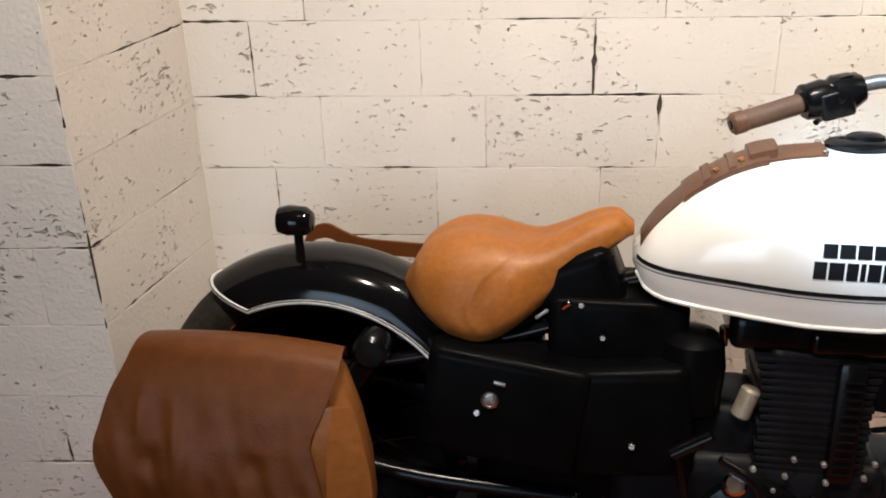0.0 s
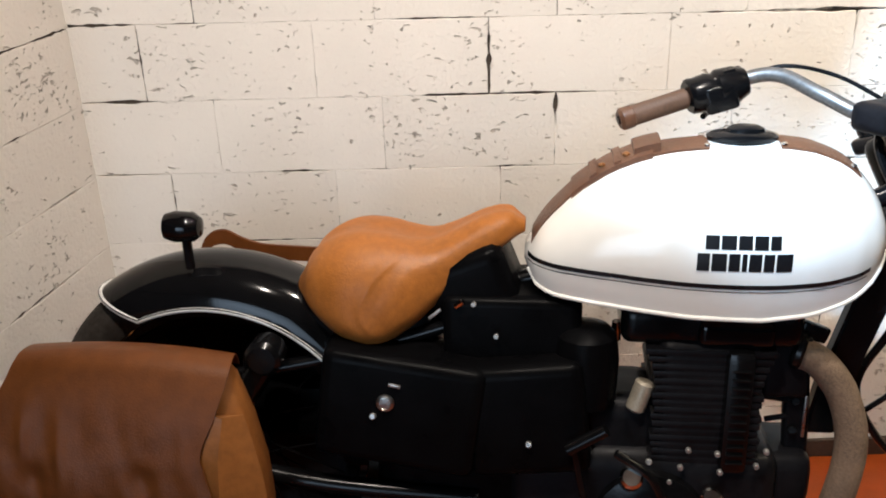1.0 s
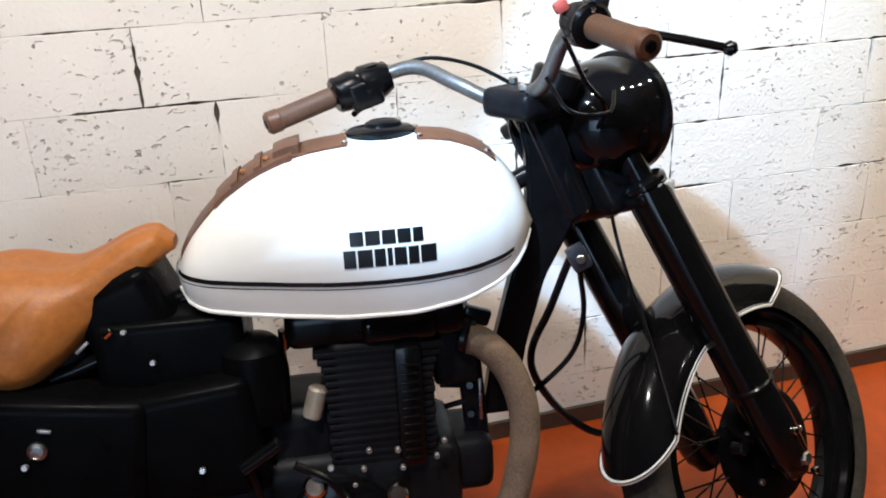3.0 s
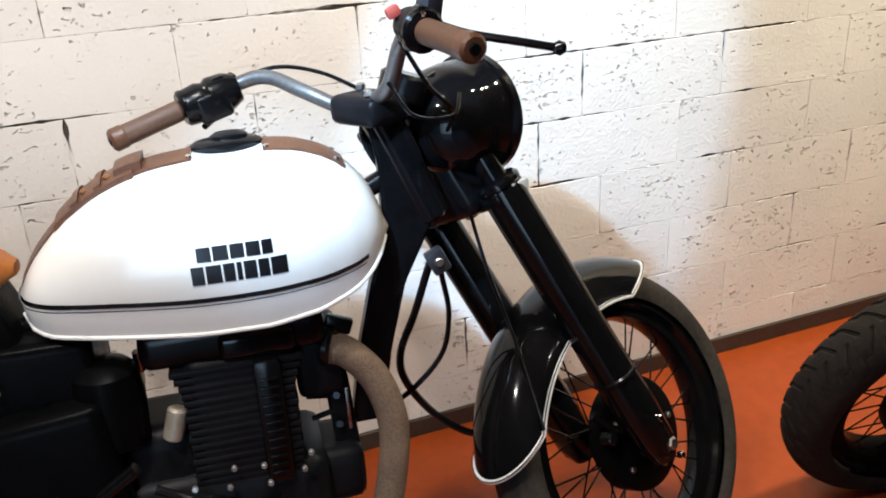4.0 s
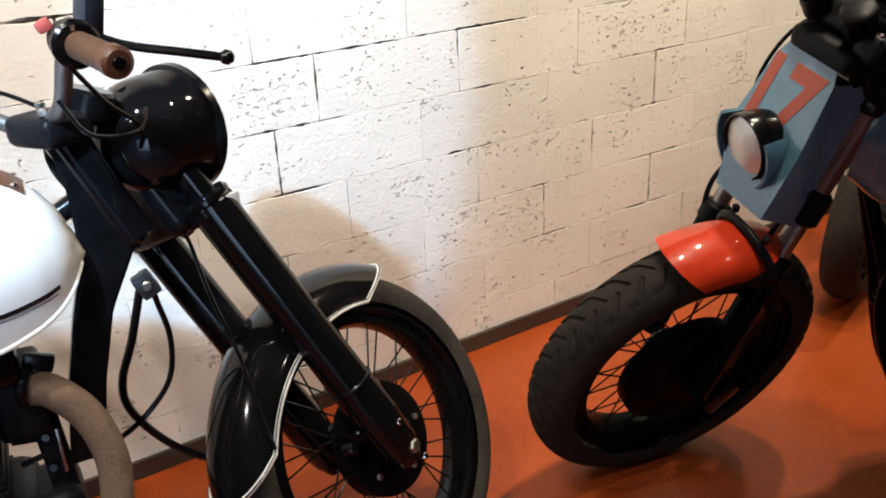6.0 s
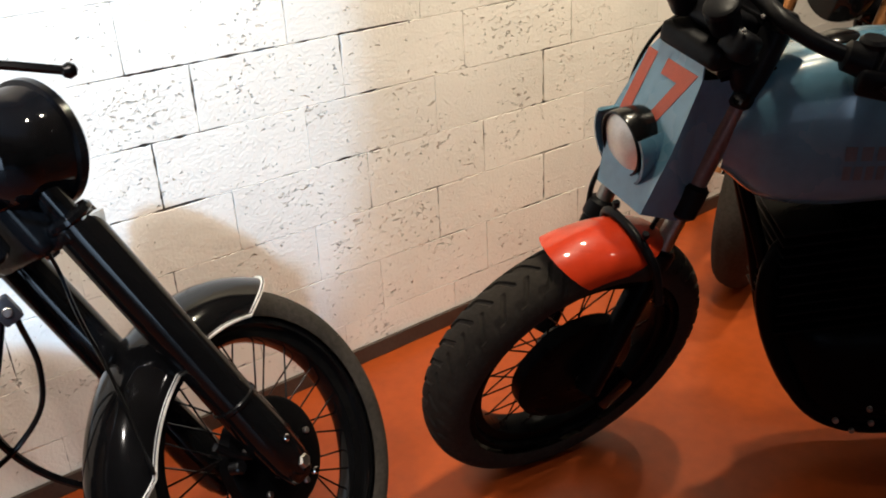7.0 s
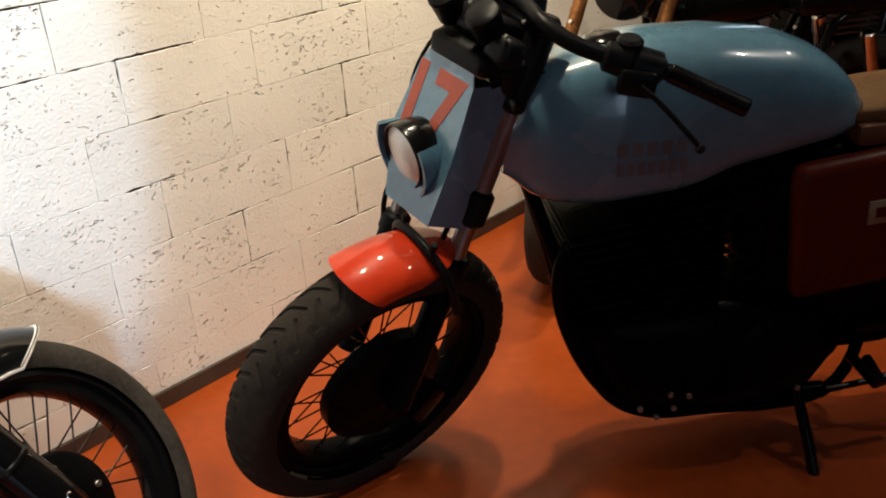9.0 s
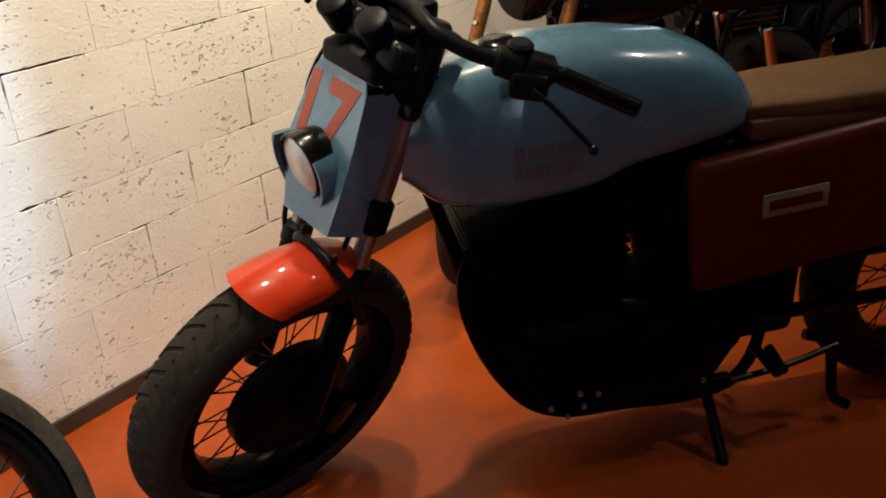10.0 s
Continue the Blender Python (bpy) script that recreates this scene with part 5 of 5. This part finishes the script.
    for x, y, z, a, b, c in ((-0.245, 0.02, 0.790, 0.09, 0.12, 0.06), (-0.215, 0.10, 0.775, 0.06, 0.07, 0.06), (-0.27, -0.06, 0.845, 0.07, 0.10, 0.05)):
        part("bar_mount", box((a, b, c), F @ Matrix.Translation((x, y, z)) @ Matrix.Rotation(radians(-24), 4, "Y"), 0.022, None, 3), "dull_black", bike, "black bar mount and wiring cover")
    # bright dots added as glints in the black cluster
    for x, y, z in ((-0.20, 0.115, 0.812), (-0.235, 0.12, 0.835), (-0.18, 0.03, 0.852)):
        part("bolt", cyl(F @ Vector((x, y, z)), F @ Vector((x + 0.005, y + 0.003, z + 0.005)), 0.004, 8), "bolt", bike, "bright bolt head, in places standing for a glint")
    part("ignition_housing", box((0.07, 0.07, 0.07), F @ Matrix.Translation((-0.25, 0.085, 0.715)) @ Matrix.Rotation(radians(20), 4, "Y"), 0.02, None, 3), "dull_black", bike)
    for y in (-0.055, 0.06):
        part("instrument", lathe([(-0.035, 0.022), (-0.025, 0.030), (0.022, 0.033), (0.026, 0.035), (0.034, 0.033), (0.038, 0.026)], 28, F @ Matrix.Translation((-0.20, y, 0.815)) @ Matrix.Rotation(radians(-58), 4, "Y")), "dull_black", bike, "black instrument housing")
    part("master_cylinder", box((0.06, 0.05, 0.05), F @ Matrix.Translation((-0.15, -0.16, 0.86)), 0.012), "dull_black", bike)
    for p0 in ((((-0.50, 0.27, 0.74), (-0.40, 0.20, 0.70), (-0.30, 0.12, 0.72), (-0.20, 0.09, 0.70))), ((-0.28, -0.04, 0.80), (-0.22, -0.10, 0.74), (-0.17, -0.115, 0.64), (-0.16, -0.11, 0.50)), ((-0.45, 0.25, 0.76), (-0.36, 0.13, 0.74), (-0.38, 0.04, 0.66), (-0.50, 0.02, 0.55))):
        part("cable", tube([F @ Vector(p) for p in p0], 0.0045, 7), "satin", bike, "black control cable")
    part("bar_clamp", box((0.05, 0.12, 0.05), F @ Matrix.Translation((-0.335, 0.0, 0.82)), 0.012), "dull_black", bike)
    # tank, seat, panels
    part("fuel_tank", loft_body(*TANK_B, 0.42, 70, 0.76, 0.46), "blue", bike, "grey-blue steel fuel tank")
    part("filler_cap", lathe([(0, 0.04), (0.008, 0.04), (0.014, 0.03), (0.015, 0.004)], 28, Matrix.Translation((-0.555, 0, 1.052)) @ Matrix.Rotation(radians(-90), 4, "Y")), "satin", bike)
    for z0, n in ((0.853, 5), (0.812, 7)):
        for k in range(n):
            x = -0.545 - k * (0.15 / n)
            part("mark", tank_patch(x - 0.15 / n * 0.72, x, z0, z0 + 0.030), "faintmark", bike, "faint dark red bar of a maker's mark")
    seat = part("seat", loft_body([(-1.04, 0.872), (-1.06, 0.888), (-1.12, 0.893), (-1.45, 0.898), (-1.70, 0.908), (-1.76, 0.89)], [(-1.04, 0.848), (-1.2, 0.844), (-1.5, 0.842), (-1.76, 0.85)],
                                  [(-1.04, 0.075), (-1.07, 0.095), (-1.2, 0.112), (-1.5, 0.12), (-1.70, 0.115), (-1.76, 0.08)], 0.4, 30, 0.45), "seat2", bike, "flat tan seat cover")
    part("seat_base", box((0.66, 0.226, 0.050), Matrix.Translation((-1.40, 0, 0.829)), 0.016), "darkbrown", seat, "dark brown seat skirt")
    panel = part("side_panel", box((0.54, 0.05, 0.33), Matrix.Translation((-1.215, 0.115, 0.645)) @ Matrix.Rotation(radians(6), 4, "Y"), 0.03, None, 3), "maroon", bike, "dark red side panel")
    b = Matrix.Translation((-1.18, 0.143, 0.668)) @ Matrix.Rotation(radians(3), 4, "Y")
    part("badge", box((0.158, 0.006, 0.056), b, 0.0028), "badge", panel, "worn pale oblong badge")
    part("badge_field", box((0.128, 0.008, 0.026), b, 0.003), "maroon", panel, "dark bar on the badge")
    part("side_panel", box((0.44, 0.05, 0.30), Matrix.Translation((-1.24, -0.115, 0.66)) @ Matrix.Rotation(radians(6), 4, "Y"), 0.03, None, 3), "maroon", bike)
    part("rear_fender", loft_body([(-1.36, 0.62), (-1.42, 0.70), (-1.6, 0.76), (-1.8, 0.74), (-1.95, 0.66)], [(-1.36, 0.55), (-1.42, 0.58), (-1.6, 0.68), (-1.8, 0.68), (-1.95, 0.62)], [(-1.36, 0.05), (-1.42, 0.08), (-1.6, 0.09), (-1.95, 0.05)]), "red", bike, "glossy orange-red rear mudguard")
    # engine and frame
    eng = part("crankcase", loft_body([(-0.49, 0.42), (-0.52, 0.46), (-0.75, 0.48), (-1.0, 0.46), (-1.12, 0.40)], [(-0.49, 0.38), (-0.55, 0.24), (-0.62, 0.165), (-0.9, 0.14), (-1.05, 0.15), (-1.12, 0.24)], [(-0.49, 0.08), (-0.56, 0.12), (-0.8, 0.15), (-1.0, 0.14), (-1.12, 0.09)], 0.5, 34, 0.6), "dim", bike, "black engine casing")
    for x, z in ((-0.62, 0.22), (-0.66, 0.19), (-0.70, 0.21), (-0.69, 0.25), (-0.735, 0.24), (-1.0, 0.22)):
        part("bolt", cyl((x, 0.145, z), (x, 0.155, z), 0.007, 8), "bolt", eng, "bright bolt head, in places standing for a glint")
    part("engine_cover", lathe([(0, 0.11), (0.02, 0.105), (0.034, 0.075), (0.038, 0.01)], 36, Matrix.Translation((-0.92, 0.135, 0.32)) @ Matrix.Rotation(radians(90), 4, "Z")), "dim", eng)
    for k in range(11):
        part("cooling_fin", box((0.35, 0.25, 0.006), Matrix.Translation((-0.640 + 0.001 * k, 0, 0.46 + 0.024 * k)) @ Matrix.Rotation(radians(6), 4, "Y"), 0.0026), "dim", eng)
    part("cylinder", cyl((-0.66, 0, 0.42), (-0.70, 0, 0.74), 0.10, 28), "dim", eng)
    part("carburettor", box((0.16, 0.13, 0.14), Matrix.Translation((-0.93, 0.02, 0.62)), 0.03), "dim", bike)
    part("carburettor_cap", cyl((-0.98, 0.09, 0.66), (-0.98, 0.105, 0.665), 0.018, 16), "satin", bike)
    # two added black boxes close off the dark gaps under tank and seat
    part("gap_filler", box((0.30, 0.20, 0.30), Matrix.Translation((-1.05, 0, 0.60)), 0.03, None, 3), "dim", bike, "black filler box behind the engine, added to darken a gap")
    part("gap_cover", box((0.40, 0.19, 0.15), Matrix.Translation((-0.90, 0, 0.735)), 0.03, None, 3), "dim", bike, "black filler under the tank, added to darken a gap")
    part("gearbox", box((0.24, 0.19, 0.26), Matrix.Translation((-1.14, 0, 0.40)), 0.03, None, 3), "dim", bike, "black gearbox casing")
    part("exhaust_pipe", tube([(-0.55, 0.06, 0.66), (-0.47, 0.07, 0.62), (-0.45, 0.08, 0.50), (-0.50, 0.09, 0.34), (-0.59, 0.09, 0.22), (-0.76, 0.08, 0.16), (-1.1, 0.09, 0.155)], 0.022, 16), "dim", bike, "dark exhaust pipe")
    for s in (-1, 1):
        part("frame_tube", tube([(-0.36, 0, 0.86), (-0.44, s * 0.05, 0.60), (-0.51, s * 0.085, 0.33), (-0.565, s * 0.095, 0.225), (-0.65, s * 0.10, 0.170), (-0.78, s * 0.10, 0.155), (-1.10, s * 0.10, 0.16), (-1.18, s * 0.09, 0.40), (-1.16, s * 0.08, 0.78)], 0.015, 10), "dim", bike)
        part("swing_arm", tube([(-1.14, s * 0.10, 0.34), (-1.42, s * 0.10, 0.34), (-1.70, s * 0.10, 0.34)], 0.018, 10), "satin", bike)
        part("shock_absorber", cyl((-1.62, s * 0.13, 0.36), (-1.52, s * 0.13, 0.74), 0.026, 16), "satin", bike)
        part("foot_peg", cyl((-1.14, s * 0.12, 0.27), (-1.14, s * 0.235, 0.27), 0.013, 12), "satin", bike)
        part("foot_peg", cyl((-1.18, s * 0.12, 0.26), (-1.18, s * 0.20, 0.24), 0.012, 12), "satin", bike)
    part("gear_linkage", tube([(-1.06, 0.17, 0.22), (-1.2, 0.17, 0.235), (-1.34, 0.16, 0.26)], 0.008, 8), "satin", bike)
    part("side_stand", tube([(-1.02, 0.12, 0.18), (-1.03, 0.20, 0.06), (-1.035, 0.235, -0.012)], 0.014, 10), "satin", bike, "black side stand")
    part("centre_stand", tube([(-1.28, 0.11, 0.27), (-1.34, 0.13, 0.24), (-1.36, 0.15, 0.10), (-1.40, 0.16, 0.06)], 0.014, 10), "satin", bike)
    part("brake_disc", lathe([(-0.003, 0.055), (-0.003, 0.135), (0.003, 0.135), (0.003, 0.055)], 48, F @ Matrix.Translation((0, 0.075, 0)) @ Matrix.Rotation(math.pi / 2, 4, "Z"), None, False), "dim", bike)
    part("brake_caliper", box((0.10, 0.05, 0.05), F @ Matrix.Translation((-0.10, 0.09, -0.09)) @ Matrix.Rotation(radians(40), 4, "Y"), 0.014), "engine", bike)
    return bike


def build_dark_bike(m, fork, fork_label, label):
    """A machine further along the row, mostly hidden."""
    bike = thing("motorcycle", m @ pose(0, 0, 0, -5, 0, 0), label, "motorcycle")
    wheel(bike, pose(0, 0, 0.335, 0, 0, 16), 0.335, 0.12, 0.10, ribbed, 0.09, 1, "black", 24)
    wheel(bike, pose(-1.42, 0, 0.33), 0.33, 0.13, 0.10, ribbed, 0.09, 1, "black", 24, "rear_wheel")
    for s in (-1, 1):
        part("fork_leg", tube([(-0.40, s * 0.155, 1.05), (-0.02, s * 0.150, 0.33)], 0.024, 14, None, False), fork, bike, fork_label)
        part("fork_clamp", cyl((-0.330, s * 0.153, 0.92), (-0.362, s * 0.154, 0.98), 0.040, 16), "satin", bike)
        part("grip", cyl((-0.47, s * 0.25, 1.06), (-0.55, s * 0.33, 1.04), 0.018, 16), "satin", bike)
        part("shock_absorber", cyl((-1.40, s * 0.13, 0.38), (-1.28, s * 0.13, 0.72), 0.028, 16), "chrome", bike, "chromed shock absorber")
        part("fender_stay", tube([(-0.16, s * 0.10, 0.60), (-0.06, s * 0.12, 0.48), (0.0, s * 0.13, 0.34)], 0.006, 8), "chrome", bike, "chromed mudguard stay")
        # chrome dots added as glints along the fork
        for z in (0.42, 0.62, 0.80):
            part("bolt", cyl((-0.528 * (z - 0.33) - 0.002, s * 0.152, z), (-0.528 * (z - 0.33) + 0.014, s * 0.152, z + 0.008), 0.009, 8), "chrome", bike, "bright bolt head, in places standing for a glint")
        part("frame_tube", tube([(-0.42, 0, 0.95), (-0.5, s * 0.06, 0.6), (-0.58, s * 0.1, 0.2), (-1.05, s * 0.1, 0.2), (-1.15, s * 0.1, 0.75), (-1.6, s * 0.1, 0.78)], 0.015, 10), "satin", bike)
    part("headlight", lathe([(-0.10, 0.01), (-0.09, 0.06), (-0.05, 0.095), (0.03, 0.105), (0.05, 0.10), (0.06, 0.07), (0.066, 0.01)], 36, Matrix.Translation((-0.26, 0.032, 0.945))), "black", bike, "round black headlight")
    # chrome disc added to give a glint between the legs
    part("horn", lathe([(-0.02, 0.02), (-0.01, 0.045), (0.01, 0.05), (0.016, 0.046), (0.012, 0.02), (0.02, 0.004)], 24, Matrix.Translation((-0.24, -0.03, 0.66))), "chrome", bike, "small chromed disc, added for its glint")
    part("oil_cooler", box((0.04, 0.22, 0.12), Matrix.Translation((-0.46, 0.0, 0.56)), 0.01), "satin", bike)
    part("handlebar", tube([(-0.50, -0.28, 1.055), (-0.40, -0.15, 1.10), (-0.40, 0.15, 1.10), (-0.50, 0.28, 1.055)], 0.0125, 12), "chrome", bike, "chromed handlebar")
    part("front_fender", loft_body([(-0.30, 0.62), (-0.2, 0.69), (0.0, 0.725), (0.2, 0.69), (0.28, 0.63)], [(-0.30, 0.60), (-0.2, 0.64), (0.0, 0.68), (0.2, 0.65), (0.28, 0.61)], [(-0.30, 0.05), (0, 0.075), (0.28, 0.05)]), "black", bike)
    part("fuel_tank", loft_body([(-0.42, 0.86), (-0.5, 0.94), (-0.7, 0.985), (-0.9, 0.94), (-1.0, 0.84)], [(-0.42, 0.82), (-0.5, 0.76), (-0.8, 0.76), (-1.0, 0.80)], [(-0.42, 0.03), (-0.5, 0.11), (-0.7, 0.14), (-0.9, 0.11), (-1.0, 0.03)]), "black", bike, "black fuel tank")
    part("seat", box((0.62, 0.26, 0.10), Matrix.Translation((-1.28, 0, 0.84)), 0.035, None, 3), "satin", bike, "black bench seat")
    eng = part("engine", loft_body([(-0.5, 0.4), (-0.55, 0.5), (-0.8, 0.52), (-1.08, 0.46)], [(-0.5, 0.3), (-0.58, 0.18), (-0.9, 0.16), (-1.08, 0.24)], [(-0.5, 0.06), (-0.7, 0.15), (-1.08, 0.1)], 0.5, 24, 0.6), "engine", bike, "black engine")
    for k in range(8):
        part("cooling_fin", box((0.26, 0.24, 0.007), Matrix.Translation((-0.70, 0, 0.53 + 0.027 * k)), 0.0026), "steel", eng)
    for s in (-1, 1):
        part("exhaust_pipe", tube([(-0.60, s * 0.10, 0.50), (-0.52, s * 0.13, 0.34), (-0.62, s * 0.15, 0.24), (-1.0, s * 0.16, 0.26), (-1.7, s * 0.18, 0.36)], 0.026, 14), "chrome", bike, "chromed exhaust pipe")
        part("indicator", lathe([(-0.03, 0.006), (-0.02, 0.022), (0.01, 0.026), (0.03, 0.018)], 16, Matrix.Translation((-0.38, s * 0.20, 0.93))), "chrome", bike, "small chromed indicator")
    part("side_stand", tube([(-0.95, 0.12, 0.2), (-0.98, 0.22, 0.0)], 0.013, 10, None, False), "satin", bike)
    # the frame stands turned from the fork, as the bars lie on full lock
    turn = Matrix.Translation((-0.38, 0, 0)) @ Matrix.Rotation(radians(-34), 4, "Z") @ Matrix.Translation((0.38, 0, 0))
    for ob in bike.children:
        if ob.name.split(".")[0] in ("rear_wheel", "shock_absorber", "frame_tube", "fuel_tank", "seat", "engine", "exhaust_pipe", "side_stand", "oil_cooler"):
            ob.matrix_basis = turn @ ob.matrix_basis
    return bike


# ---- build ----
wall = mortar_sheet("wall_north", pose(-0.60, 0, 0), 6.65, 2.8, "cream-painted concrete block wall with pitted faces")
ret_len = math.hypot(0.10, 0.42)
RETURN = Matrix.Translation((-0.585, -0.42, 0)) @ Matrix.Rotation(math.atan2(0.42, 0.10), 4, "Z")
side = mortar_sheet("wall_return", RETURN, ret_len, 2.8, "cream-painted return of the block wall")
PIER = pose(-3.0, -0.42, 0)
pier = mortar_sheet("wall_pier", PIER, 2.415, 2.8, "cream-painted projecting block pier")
build_bike_a()
saddlebag(BIKE_A @ pose(-0.915, -0.20, 0.012, 0, 0, 0), "brown leather saddlebag with a broad hanging flap")
far_bag = saddlebag(BIKE_A @ pose(-0.85, 0.26, -0.055, 0, 0, 180), "brown leather saddlebag on the far side of the wheel")
bm = bmesh.new()
rings(bm, [[q + Vector((0, y, z)) for y, z in ((-0.004, -0.016), (0.004, -0.016), (0.004, 0.016), (-0.004, 0.016))] for q in spline([(-0.26, 0.06, 0.790), (-0.165, 0.06, 0.793), (-0.10, 0.06, 0.797), (-0.06, 0.06, 0.810), (-0.02, 0.06, 0.826), (0.02, 0.06, 0.805), (0.055, 0.05, 0.72)], 6)])
part("carrying_strap", bm, "brown", far_bag, "brown leather carrying strap")
build_bike_b()
build_dark_bike(pose(3.387, -0.433, 0, 0, 0, 186), "bronze", "bronze fork stanchion", "dark motorcycle with bronze fork parked behind the blue one")
build_dark_bike(pose(4.52, -0.46, 0, 0, 0, 186), "satin", "black fork leg", "black motorcycle with chromed fittings at the end of the row")
glow = bpy.data.materials.new("pale_daylight")
glow.use_nodes = True
glow.node_tree.nodes["Principled BSDF"].inputs["Emission Color"].default_value = (0.72, 0.86, 1.0, 1)
glow.node_tree.nodes["Principled BSDF"].inputs["Emission Strength"].default_value = 1.1
M["glow"] = glow
sky = part("backdrop", box((3.6, 0.02, 2.8), Matrix.Translation((7.7, 0.9, 1.4))), "glow", None, "", False)
tagged(sky, "pale daylight outside the narrow opening", "backdrop", "", "structure")
skirt = part("baseboard", box((6.2, 0.012, 0.052), Matrix.Translation((-0.475 + 3.1, -0.0062, 0.026)), 0.003), "skirting", None, "", False)
tagged(skirt, "thin dark skirting strip along the wall", "skirting", "", "structure")

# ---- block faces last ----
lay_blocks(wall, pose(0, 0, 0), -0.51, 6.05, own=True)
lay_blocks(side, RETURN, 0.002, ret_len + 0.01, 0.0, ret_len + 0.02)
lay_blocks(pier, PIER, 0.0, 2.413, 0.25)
